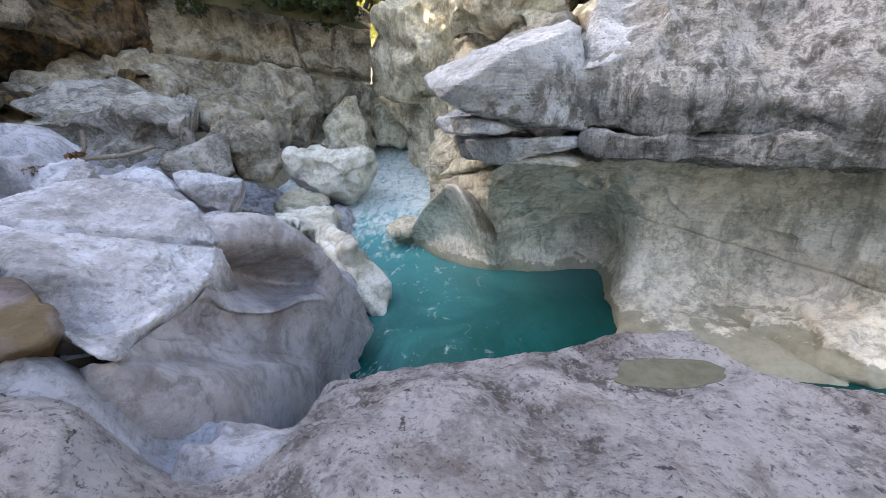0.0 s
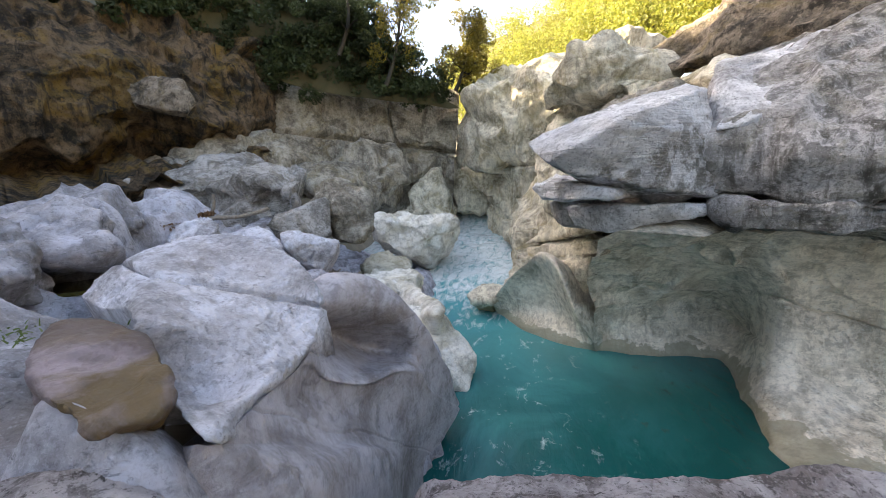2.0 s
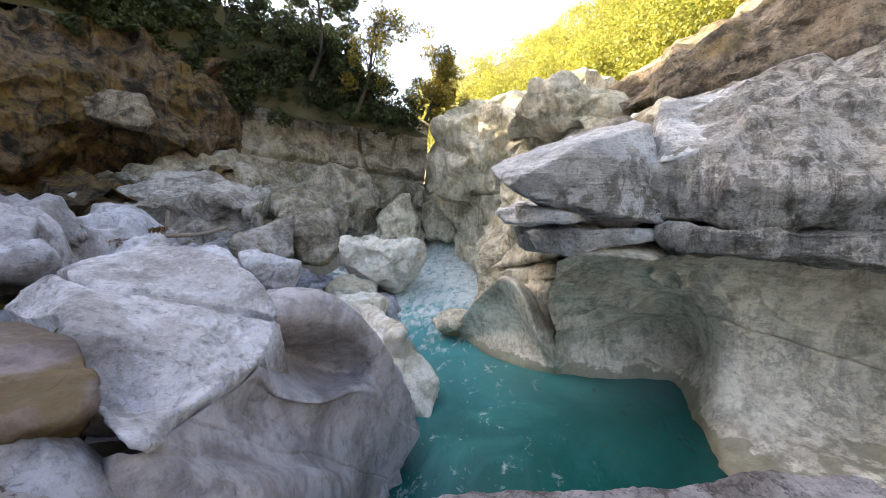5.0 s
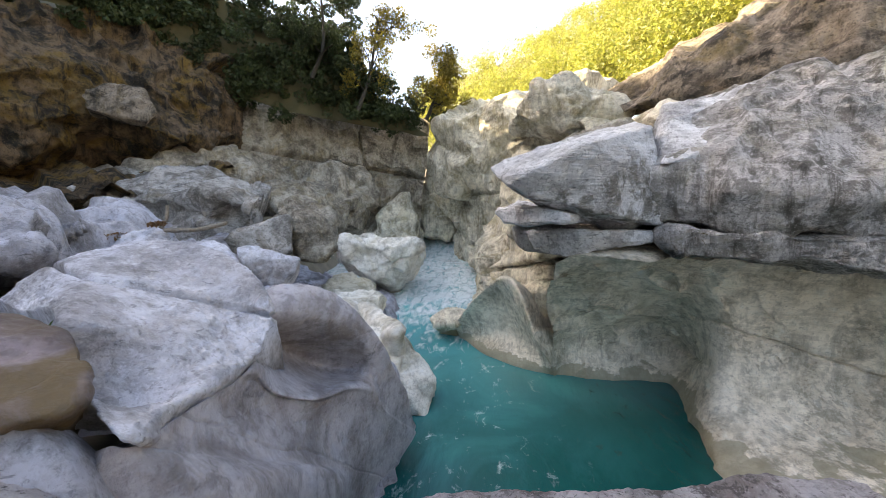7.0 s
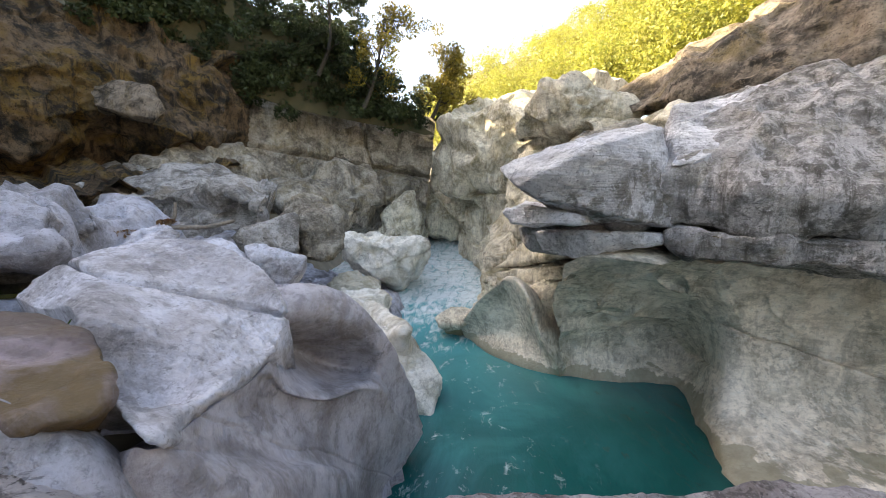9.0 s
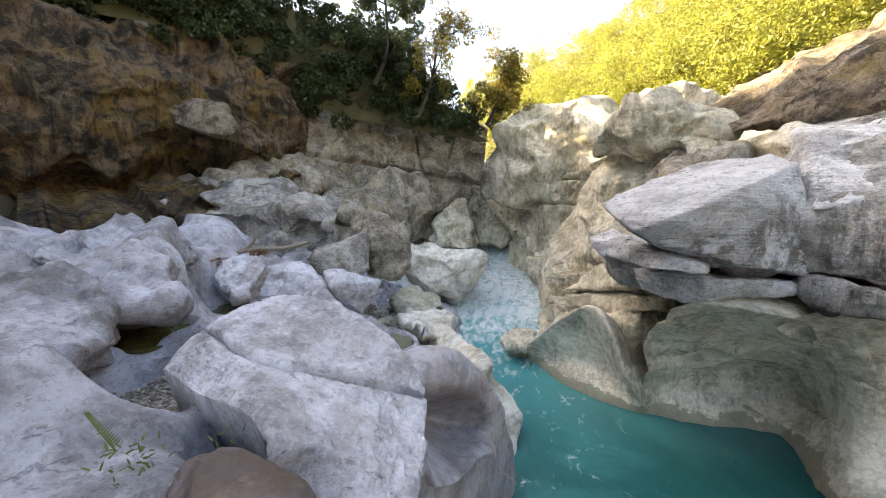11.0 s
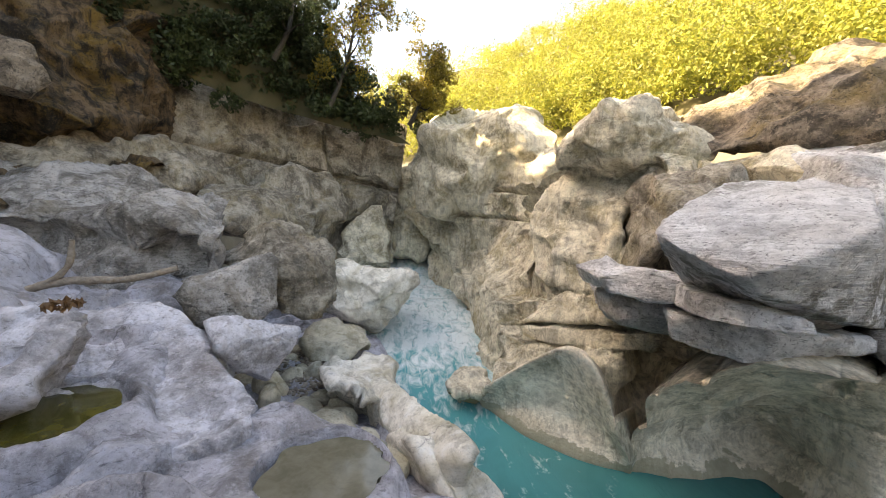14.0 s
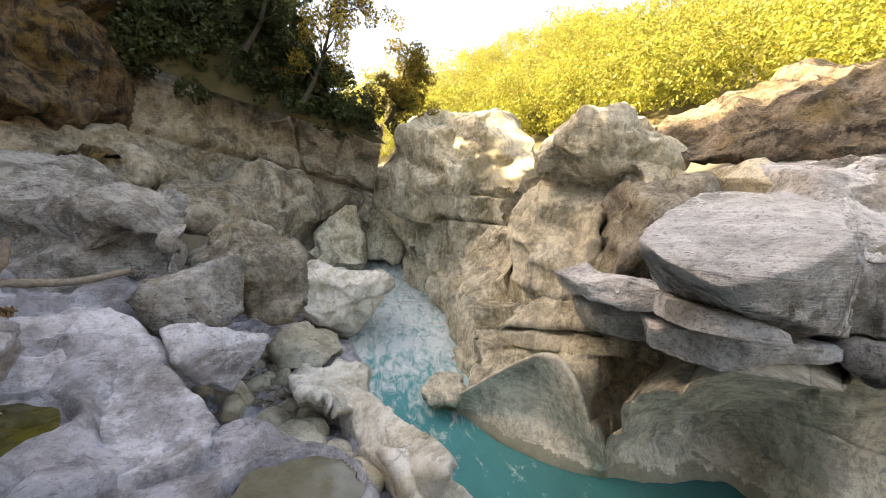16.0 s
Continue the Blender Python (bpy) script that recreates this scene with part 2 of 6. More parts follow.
M_COBBLE = rock_material("river_stone", (0.62, 0.58, 0.47), (0.38, 0.345, 0.26), (0.26, 0.22, 0.10), 0.4, (0.15, 0.13, 0.09), 0.3, bump=0.6, cracks=0.1, rough=0.6, speck=0.5)
M_RUST = rock_material("rust_stained_stone", (0.26, 0.21, 0.23), (0.09, 0.065, 0.06), (0.09, 0.055, 0.012), 0.9, (0.07, 0.05, 0.03), 0.3, bump=0.35, cracks=0.1, rough=0.5, stain_size=1.1, stain_from=0.43, speck=0.3, pits=0.2)

# ---- rock shapes ----
def hull_planes(corners):
    bm = bmesh.new()
    for c in corners:
        bm.verts.new(c)
    bmesh.ops.convex_hull(bm, input=bm.verts[:])
    mid = np.mean([v.co[:] for v in bm.verts if v.link_faces], axis=0)
    bm.normal_update()
    planes = []
    for f in bm.faces:
        if f.calc_area() < 1e-5:
            continue
        nrm = np.array(f.normal)
        h = float(nrm @ (np.array(f.verts[0].co) - mid))
        if h < 0:
            nrm, h = -nrm, -h
        planes.append((nrm, max(h, 0.02)))
    bm.free()
    return mid, np.array([p[0] for p in planes]), np.array([p[1] for p in planes])


BALLS = {}


def ball(level):
    if level not in BALLS:
        bm = bmesh.new()
        bmesh.ops.create_icosphere(bm, subdivisions=level, radius=1.0)
        BALLS[level] = (np.array([v.co[:] for v in bm.verts]), [[v.index for v in f.verts] for f in bm.faces])
        bm.free()
    return BALLS[level]


def roughen(v, nrm, amp, size, seed, layers=0.0, layer_size=0.5, grooves=(), relief=(0.016, 0.17)):
    """Weather a surface: large swells, ridged chips, fine grain, bedding steps and grooves along planes."""
    d = 0.9 * amp * fbm(v / size, 4, seed) + 0.6 * amp * fbm(v / (size * 0.4), 4, seed + 31, True) + 0.16 * amp * fbm(v / (size * 0.09), 2, seed + 57)
    rh, rs = relief
    warp = v + 0.5 * rs * fbm(v / (rs * 2.5), 2, seed + 12)[:, None]
    d += rh * (fbm(warp / rs * np.array((1, 1, 1.7)), 3, seed + 13, True) + 0.5 * fbm(v / (rs * 0.35), 2, seed + 14)) * np.clip(0.75 + 1.2 * fbm(v / 0.9, 2, seed + 15), 0.2, 1.6)
    pits = fbm(v / (size * 0.22), 2, seed + 43)
    d -= 0.35 * amp * np.clip(pits - 0.18, 0, 1) / 0.4
    if layers:
        zz = (v[:, 2] + 0.05 * v[:, 0] + 0.25 * fbm(v / 2.2, 3, seed + 77)) / layer_size
        saw = zz - np.floor(zz)
        lay = vnoise(np.stack([np.floor(zz) * 7.3, np.floor(zz) * 3.1, v[:, 0] * 0.15], 1), seed + 5)
        d += layers * (lay + 0.5 * np.minimum(saw * 6, 1) - np.exp(-((saw - 0.0) / 0.07) ** 2) * 0.8)
    for gn, gd, gw, gh, *start in grooves:
        g = np.array(gn, float)
        g /= np.linalg.norm(g)
        off = v @ g - gd + 0.10 * fbm(v / 0.8, 3, seed + 91)
        d -= gh * np.exp(-(off / gw) ** 2) * (np.clip((v[:, 0] - start[0]) / 0.7, 0, 1) if start else 1)
    return v + nrm * d[:, None]


def chisel(v, nrm, cell, tilt, seed, keep=1.0, joint=0.05):
    """Break a surface into scooped, tilted facets about one cell wide that meet in crisp ridges, with some open joints."""
    rng = np.random.default_rng(seed)
    seeds = []
    for k in rng.permutation(len(v))[:4000]:
        if len(seeds) >= 200:
            break
        if not seeds or np.min(np.linalg.norm(v[seeds] - v[k], axis=1)) > cell * 0.7:
            seeds.append(k)
    sp = v[seeds] + rng.normal(size=(len(seeds), 3)) * cell * 0.12
    lean = rng.normal(size=(len(seeds), 3)) * tilt * 1.5
    lift = rng.normal(size=len(seeds)) * tilt * 0.35
    flat = rng.uniform(0.08, 0.5, len(seeds))
    warp = v + 0.22 * cell * np.stack([fbm(v / (cell * 0.8), 2, seed + k) for k in range(3)], 1)
    sp, lean, lift, flat, warp = (q.astype(np.float32) for q in (sp, lean, lift, flat, warp))
    out, seam = np.empty(len(v)), np.empty(len(v))
    own = (sp * lean).sum(1)
    for a in range(0, len(v), 20000):
        w = warp[a:a + 20000]
        d2 = np.maximum((w ** 2).sum(1)[:, None] + (sp ** 2).sum(1) - 2 * w @ sp.T, 0) / cell ** 2
        q = flat * d2 + np.maximum(d2 - 0.8, 0) * 1.5 + (w @ lean.T - own) / cell + lift
        two = np.partition(q, 1, axis=1)[:, :2]
        out[a:a + 20000] = two[:, 0]
        seam[a:a + 20000] = np.exp(-((two[:, 1] - two[:, 0]) / 0.03) ** 2)
    out -= np.median(out)
    gate = np.clip(fbm(v / (cell * 1.5), 2, seed + 9) * 5 - 0.2, 0, 1)
    return v + nrm * cell * (keep * np.clip(0.8 * out, -0.45, 0.35) - joint * seam * gate)[:, None]


def dented(v, dents):
    for (cx, cy, cz, r) in dents:
        o = v - np.array((cx, cy, cz))
        k = np.linalg.norm(o, axis=1)
        ins = k < r
        t = (r - k[ins]) / r
        v[ins] = np.array((cx, cy, cz)) + o[ins] / k[ins][:, None] * (k[ins] + (r - k[ins]) * np.clip(t * 2.2, 0, 1) ** 1.2)[:, None]
    return v


def rock_mesh(corners, material, level=5, sharp=9, amp=0.12, size=1.0, seed=0, facets=7, chip=0.0, carve=0.6, layers=0.0, layer_size=0.5, grooves=(), dents=(), relief=(0.016, 0.17)):
    """A weathered block whose faces lie between the given corners."""
    corners = np.array(corners, float)
    mid, pn, ph = hull_planes(corners)
    d0, faces = ball(level)
    rng = np.random.default_rng(seed)
    cut = rng.normal(size=(facets, 3))
    cut /= np.linalg.norm(cut, axis=1)[:, None]
    reach = ((corners - mid) @ cut.T).max(0)
    pn = np.concatenate([pn, cut])
    ph = np.concatenate([ph, np.maximum(reach * rng.uniform(0.90, 0.99, facets), 0.02)])
    ext = np.maximum(corners.max(0) - corners.min(0), 0.05)
    ext = ext / ext.max()
    d = d0 * ext
    d /= np.linalg.norm(d, axis=1)[:, None]
    q = np.maximum(d @ pn.T / ph, 0)
    top = q.max(1)
    sharp = sharp * 9
    s = (q / top[:, None]) ** sharp
    total = s.sum(1)
    r = 1 / (top * total ** (1 / sharp))
    nrm = (s / total[:, None]) @ pn
    nrm /= np.linalg.norm(nrm, axis=1)[:, None]
    v = mid + d * r[:, None]
    chip = chip or 0.34 * float((corners.max(0) - corners.min(0)).mean())
    v = chisel(v, nrm, chip, 0.36, seed + 3, carve, joint=0.10 * carve)
    v = chisel(v, nrm, chip * 0.40, 0.30, seed + 4, carve * 0.8, joint=0.12 * carve)
    v = dented(v, dents)
    v = roughen(v, nrm, amp, size, seed, layers, layer_size, grooves, relief)
    return mesh_of("rock", v, faces, material)


def spline(c, n, axis):
    """Catmull-Rom curve through the control values along an axis, n steps in all."""
    c = np.moveaxis(np.asarray(c, float), axis, 0)
    k = len(c)
    u = np.linspace(0, k - 1, n)
    i = np.minimum(u.astype(int), k - 2)
    t = (u - i).reshape(-1, *([1] * (c.ndim - 1)))
    p0, p1, p2, p3 = c[np.maximum(i - 1, 0)], c[i], c[i + 1], c[np.minimum(i + 2, k - 1)]
    o = 0.5 * (2 * p1 + (p2 - p0) * t + (2 * p0 - 5 * p1 + 4 * p2 - p3) * t ** 2 + (3 * p1 - p0 - 3 * p2 + p3) * t ** 3)
    return np.moveaxis(o, 0, axis)


def wall_mesh(rows, material, back, nu=200, nv=120, amp=0.15, size=1.2, seed=0, chip=1.2, tilt=0.22, fine=0.7, joint=0.07, layers=0.0, layer_size=0.5, grooves=(), dents=(), relief=(0.016, 0.17)):
    """A rock face swept through rows of places, from its top row to its foot, with its mass behind it."""
    g = spline(spline(rows, nv, 0), nu, 1)
    du = np.gradient(g, axis=1)
    dv = np.gradient(g, axis=0)
    nrm = np.cross(du, dv)
    nrm /= np.linalg.norm(nrm, axis=2)[:, :, None] + 1e-9
    b = np.array(back, float)
    if (nrm @ b).mean() > 0:
        nrm = -nrm
    v = dented(g.reshape(-1, 3).copy(), dents)
    if tilt:
        v = chisel(v, nrm.reshape(-1, 3), chip, tilt, seed + 3, 0.9, joint=joint)
        v = chisel(v, nrm.reshape(-1, 3), chip * 0.42, tilt, seed + 4, fine, joint=joint)
    v = roughen(v, nrm.reshape(-1, 3), amp, size, seed, layers, layer_size, grooves, relief)
    idx = np.arange(nu * nv).reshape(nv, nu)
    faces = np.stack([idx[:-1, :-1], idx[1:, :-1], idx[1:, 1:], idx[:-1, 1:]], -1).reshape(-1, 4).tolist()
    ring = list(idx[0, :]) + list(idx[1:, -1]) + list(idx[-1, -2::-1]) + list(idx[-2:0:-1, 0])
    base = len(v)
    v = np.concatenate([v, v[ring] + b])
    m = len(ring)
    for k in range(m):
        faces.append([int(ring[k]), int(ring[(k + 1) % m]), base + (k + 1) % m, base + k])
    faces.append([base + k for k in range(m)])
    return mesh_of("rock_face", v, faces, material)


def boulder(name, corners, material, label, category, group="", **shape):
    return put(name, rock_mesh(corners, material, **shape), None, label, category, group)


# ---- the valley ground ----
def valley_height(x, y):
    """Low in the gorge, an unseen steep mountain on one side to shade it, and wooded slopes on the other and ahead."""
    # unseen left crest, its heights set to place the shadow edge in the gorge
    crest = np.interp(y, [-60, 11.6, 13.4, 16, 27, 34, 60, 90], [37, 36, 31, 30, 29, 27, 13, 10]) + 1.6
    left = np.clip(-x - 15.5, 0, 13) / 13 * crest
    right = np.maximum(x - 11, 0) * 0.55
    ahead = np.maximum(y - 40, 0) * 0.30
    behind = np.clip(-y - 14, 0, 40) * 0.25
    return np.minimum(np.maximum(np.maximum(left, right), np.maximum(ahead, behind)), 70) - 1.6


def ground_mesh():
    c = np.sign(np.linspace(-1, 1, 221)) * np.abs(np.linspace(-1, 1, 221)) ** 2.0 * 900
    gx, gy = np.meshgrid(c, c)
    z = valley_height(gx, gy)
    p = np.stack([gx.ravel(), gy.ravel(), z.ravel()], 1)
    far = np.clip((np.abs(p[:, 2]) - 2) / 20, 0, 1)
    p[:, 2] += far * 1.5 * fbm(p / 14, 3, 9)
    i = np.arange(221 * 221).reshape(221, 221)
    f = np.stack([i[:-1, :-1], i[:-1, 1:], i[1:, 1:], i[1:, :-1]], -1).reshape(-1, 4)
    return mesh_of("ground", p, f, M_GROUND)


M_SOIL = plain_material("wooded_soil", (0.07, 0.065, 0.03), (0.11, 0.095, 0.05), 0.9, 0.95, 0.4)
M_GROUND = plain_material("stony_ground", (0.09, 0.08, 0.06), (0.15, 0.135, 0.10), 0.7, 0.95, 0.6)
put("ground", ground_mesh(), None, "brown stony valley ground round the gorge", "ground", kind="structure")


# ---- the near bank ----
BANK_NEAR = [(-2.2, 1.15, 3.45), (-1.9, 1.2, 3.42), (-1.5, 3.2, 0.6), (-1.6, 4.0, 0.2), (-2.0, 2.9, 1.5), (-2.2, 4.2, 1.4), (-2.6, 3.0, 2.3), (-3.3, 3.5, 2.7), (-2.4, 2.2, 2.6), (-1.45, 2.6, 1.2),
             (-1.75, 1.0, 3.4), (-1.5, 2.2, 2.1), (-2.6, 1.3, 2.9), (-3.2, 0.3, 3.5), (-3.5, 1.7, 3.2), (-4.7, 2.2, 3.9), (-5.6, 4.2, 3.6),
             (-6.6, 3.4, 4.3), (-7.1, 5.0, 4.4), (-4.2, 4.4, 3.5), (-5.5, 6.6, 2.7), (-4.8, 6.0, 2.9), (-6.0, 6.0, 2.9), (-5.0, 5.2, 3.3),
             (-4.5, 7.2, 2.95), (-7.0, 8.1, 3.3), (-7.8, 7.2, 4.2), (-6.8, 6.3, 3.3), (-8.3, 6.3, 4.7), (-3.6, 6.1, 2.8), (-3.0, 4.9, 2.5), (-2.4, 5.2, 1.6)]
BANK_FAR = [(-4.6, 8.5, 1.4), (-4.8, 10.4, 1.05), (-6.0, 11.0, 1.45), (-6.1, 13.2, 1.5), (-4.2, 12.3, 1.25), (-3.3, 9.2, 1.1), (-2.6, 7.2, 1.2),
            (-8.2, 10.7, 3.8), (-10.0, 9.0, 4.7), (-11.0, 13.0, 4.6), (-6.5, 17.0, 1.2), (-12.0, 4.0, 5.5), (-10.0, -1.0, 5.0), (-5.0, -1.0, 3.6),
            (-2.0, -2.0, 3.1), (-2.4, 14.0, 0.4), (-3.4, 18.0, 0.6), (-2.0, 9.0, 0.8)]
FORE = [(-1.3, 1.6, 2.5), (-0.7, 2.4, 1.95), (-0.9, 3.2, 1.75), (0.3, 3.3, 1.8), (1.2, 3.6, 1.8), (2.2, 3.6, 1.88), (0.3, 1.8, 2.4), (-0.5, 1.2, 2.6),
        (1.2, 2.2, 2.1), (2.0, 2.8, 1.75), (3.3, 3.2, 1.9), (3.8, 2.2, 1.85), (3.0, 1.2, 1.95), (1.5, 0.6, 2.4), (0.0, 0.0, 2.75), (-1.0, 0.3, 3.1),
        (0.0, -2.0, 2.7), (3.5, -1.5, 2.0)]
BOWLS = [(-6.66, 6.87, 0.75, 0.42, 3.24), (-6.15, 4.15, 0.62, 0.40, 3.62), (-3.68, 6.50, 0.66, 0.38, 2.80), (-2.2, 1.80, 0.40, 0.50, 0), (-4.8, 3.17, 0.78, 0.42, 3.40)]


def levelled(x, y, pts, power=1.9):
    """Ground height between known heights."""
    d2 = (x[:, None] - pts[:, 0]) ** 2 + (y[:, None] - pts[:, 1]) ** 2 + 0.05
    w = d2 ** -power
    return (w * pts[:, 2]).sum(1) / w.sum(1)


BANK = {}


def bank_surface(x, y):
    """The finished bank's height at places."""
    g = BANK["grid"]
    i = np.clip(np.round((np.asarray(y) + 4) / 23 * (g.shape[0] - 1)).astype(int), 0, g.shape[0] - 1)
    j = np.clip(np.round((np.asarray(x) + 14) / 13.6 * (g.shape[1] - 1)).astype(int), 0, g.shape[1] - 1)
    return g[i, j]


def shelf_off(z, over, width, foot):
    """Let a height fall to its foot past an edge, rounded at the top."""
    k = np.clip(over / width, 0, 1)
    return z + (foot - z) * k ** 1.7


def bank_mesh():
    gx, gy = np.meshgrid(np.linspace(-14, -0.4, 320), np.linspace(-4, 19, 500))
    x, y = gx.ravel(), gy.ravel()
    z = levelled(x, y, np.array(BANK_NEAR + BANK_FAR + FORE))
    p = np.stack([x, y, z], 1)
    z = z + 0.20 * fbm(p / 1.3, 4, 61) + 0.05 * fbm(p / 0.5, 4, 62, True) + 0.02 * fbm(p / 0.16, 3, 66, True) + 0.012 * fbm(p / 0.09, 2, 67)
    p[:, 2] = z
    up = np.zeros_like(p)
    up[:, 2] = 1
    p = chisel(p, up, 0.95, 0.26, 611, 0.75, joint=0.05)
    p = chisel(p, up, 0.38, 0.22, 612, 0.6, joint=0.05)
    for bx, by, r, dep, rim in BOWLS:
        k = np.sqrt((x - bx) ** 2 + (y - by) ** 2) / r + 0.16 * vnoise(p * 1.7, 63)
        w = np.clip((1.5 - k) / 0.45, 0, 1) * (rim > 0)
        p[:, 2] += (rim + 0.03 * fbm(p / 0.3, 3, 64) - p[:, 2]) * w * w * (3 - 2 * w)
        p[:, 2] -= dep * np.clip(1 - k ** 4, 0, 1) ** 0.5
    near = np.clip((x + 2.5) / 0.4, 0, 1) * np.clip((5.6 - y) / 0.4, 0, 1) * np.clip((y - 1.8) / 0.5, 0, 1)
    near = np.maximum(near, 0.6 * np.clip((x + 3.6) / 0.3, 0, 1) * np.clip((1.3 - y) / 0.3, 0, 1))
    p[:, 2] -= 1.1 * near
    edge = np.interp(y, [2.8, 3.6, 5.4, 7.0, 8.9, 10, 12, 14, 17, 19], [-0.6, -1.1, -2.0, -2.1, -2.3, -2.7, -3.4, -3.5, -4.1, -4.6]) + 0.25 * fbm(p / 0.7, 3, 69)
    p[:, 2] = shelf_off(p[:, 2], x - edge, 0.7, -0.9)
    BANK["grid"] = p[:, 2].reshape(gx.shape)
    i = np.arange(len(x)).reshape(gx.shape)
    f = np.stack([i[:-1, :-1], i[:-1, 1:], i[1:, 1:], i[1:, :-1]], -1).reshape(-1, 4)
    return mesh_of("bank", p, f, M_BANK)


def fore_mesh():
    gx, gy = np.meshgrid(np.linspace(-3.8, 5.0, 400), np.linspace(-3, 4.8, 350))
    x, y = gx.ravel(), gy.ravel()
    z = levelled(x, y, np.array(FORE + BANK_NEAR + BANK_FAR))
    p = np.stack([x, y, z], 1)
    z = z + 0.06 * fbm(p / 1.1, 4, 64) + 0.05 * fbm(p / 0.35, 4, 65, True) + 0.016 * fbm(p / 0.13, 3, 75, True) + 0.014 * fbm(p / 0.06, 2, 67)
    k = np.sqrt(((x - 2.62) / 0.62) ** 2 + ((y - 2.71) / 0.36) ** 2) + 0.2 * vnoise(p * 2.0, 68)
    level = float(z[(k > 0.95) & (k < 1.05)].mean())
    z += (level - 0.03 - z) * np.clip((1.25 - k) / 0.3, 0, 1)
    BANK["puddle"] = level + 0.16 - 0.06 - 0.024
    left = np.clip(np.maximum((x + 0.9 + 0.5 * np.clip(y - 1.2, 0, 2)) / 0.7, (1.0 - y + 0.3 * fbm(p / 0.7, 2, 74)) / 0.5), -1, 1)
    edge = np.interp(x, [-1.86, -1.26, -0.50, 0.35, 0.93, 1.71, 2.57, 3.21, 3.29, 3.42] + [4.2, 5.0], [3.13, 2.98, 3.02, 3.11, 3.09, 3.23, 3.41, 3.32, 2.94, 2.58] + [2.2, 1.6]) + 0.10 * fbm(p / 0.8, 3, 73)
    p[:, 2] = shelf_off(z + 0.16 * left - 0.06, y - edge, 0.55, -0.9)
    i = np.arange(len(x)).reshape(gx.shape)
    f = np.stack([i[:-1, :-1], i[:-1, 1:], i[1:, 1:], i[1:, :-1]], -1).reshape(-1, 4)
    return mesh_of("slab", p, f, M_FORE)


put("bank_bedrock", bank_mesh(), None, "smooth grey limestone bedrock of the bank, worn into potholes", "bedrock", kind="structure")
put("foreground_bedrock", fore_mesh(), None, "broad grey-brown pitted limestone slab above the pool", "bedrock", kind="structure")

right_bank = thing("gorge_wall", "water-carved pale limestone wall of the gorge", "cliff")
left_bank = thing("cliff", "overhanging brown limestone cliff under a dark wood", "cliff")
right_wall_rows = []
right_wall_rows.append([(1.5, 7.37, 3.41), (1.86, 7.12, 3.59), (2.73, 6.83, 3.62), (3.77, 7.04, 3.52), (4.59, 7.03, 3.48), (5.3, 6.91, 3.43), (6.68, 6.76, 3.31), (8.78, 5.18, 3.2)])
right_wall_rows.append([(1.61, 9.01, 2.19), (2.51, 9.21, 2.19), (3.6, 9.34, 2.18), (4.59, 9.15, 2.1), (4.92, 7.98, 2.25), (5.8, 7.78, 2.17), (7.26, 7.11, 1.73), (8.62, 4.87, 2.03)])
right_wall_rows.append([(1.96, 9.86, 1), (3.31, 10.31, 0.83), (4.61, 10.46, 0.77), (5.31, 9.94, 0.84), (4.9, 8, 1.18), (5.89, 7.59, 0.9), (7.17, 6.8, 0.49), (8.43, 4.56, 0.98)])
right_wall_rows.append([(2, 10.15, 0), (3.33, 9.94, 0), (4.32, 9.81, 0), (4.81, 9.49, 0), (4.32, 7.54, 0), (4.08, 6.22, 0), (4.53, 5.24, 0), (7.82, 4.28, 0)])
right_wall_rows.append([(2.2, 10.45, -1), (3.53, 10.24, -1), (4.52, 10.11, -1), (5.01, 9.79, -1), (4.52, 7.84, -1), (4.28, 6.52, -1), (4.73, 5.54, -1), (8.02, 4.58, -1)])
put("rock_face", wall_mesh(right_wall_rows, M_WASH, (1.6, 1.2, 0.2), nu=420, nv=240, relief=(0.012, 0.22), amp=0.035, size=1.8, seed=3, chip=1.3, tilt=0.07, joint=0.02, grooves=[((0.321, 0.075, 0.944), 4.095, 0.035, 0.09, 4.4), ((0.511, 0.036, 0.859), 3.723, 0.05, 0.14, 4.8), ((0.642, 0.040, 0.766), 3.319, 0.04, 0.11, 4.8), ((-0.041, 0.183, 0.982), 4.261, 0.015, 0.03)]), right_bank)
strata_rows = []
strata_rows.append([(0.18, 14.74, 2.65), (0.8, 13.29, 3.08), (1.74, 12.1, 3.3), (2.77, 10.9, 3.59), (4.46, 10.71, 3.46)])
strata_rows.append([(0.14, 14.08, 1.82), (0.93, 12.61, 2.3), (1.64, 11.26, 2.74), (3.06, 10.99, 2.56), (5.01, 10.89, 2.59)])
strata_rows.append([(-0.42, 12.65, 0.85), (0.81, 12.15, 1.23), (1.65, 10.88, 1.66), (3.38, 11.25, 1.03), (5.64, 11.21, 1.02)])
strata_rows.append([(-0.64, 12.9, 0), (0.78, 11.87, 0), (2.1, 10.84, 0), (3.79, 10.89, 0), (5.36, 10.81, 0)])
strata_rows.append([(-0.44, 13.2, -1), (0.98, 12.17, -1), (2.3, 11.14, -1), (3.99, 11.19, -1), (5.56, 11.11, -1)])
put("rock_face", wall_mesh(strata_rows, M_TAN, (1.2, 1.5, 0.1), nu=300, nv=200, relief=(0.02, 0.22), amp=0.04, size=0.9, seed=5, chip=1.1, tilt=0.32, fine=0.4, layers=0.03, layer_size=0.62, grooves=[((-0.018, 0.285, 0.958), 6.065, 0.03, 0.12), ((0.014, 0.308, 0.951), 6.000, 0.02, 0.08)]), right_bank)
middle_wall_rows = []
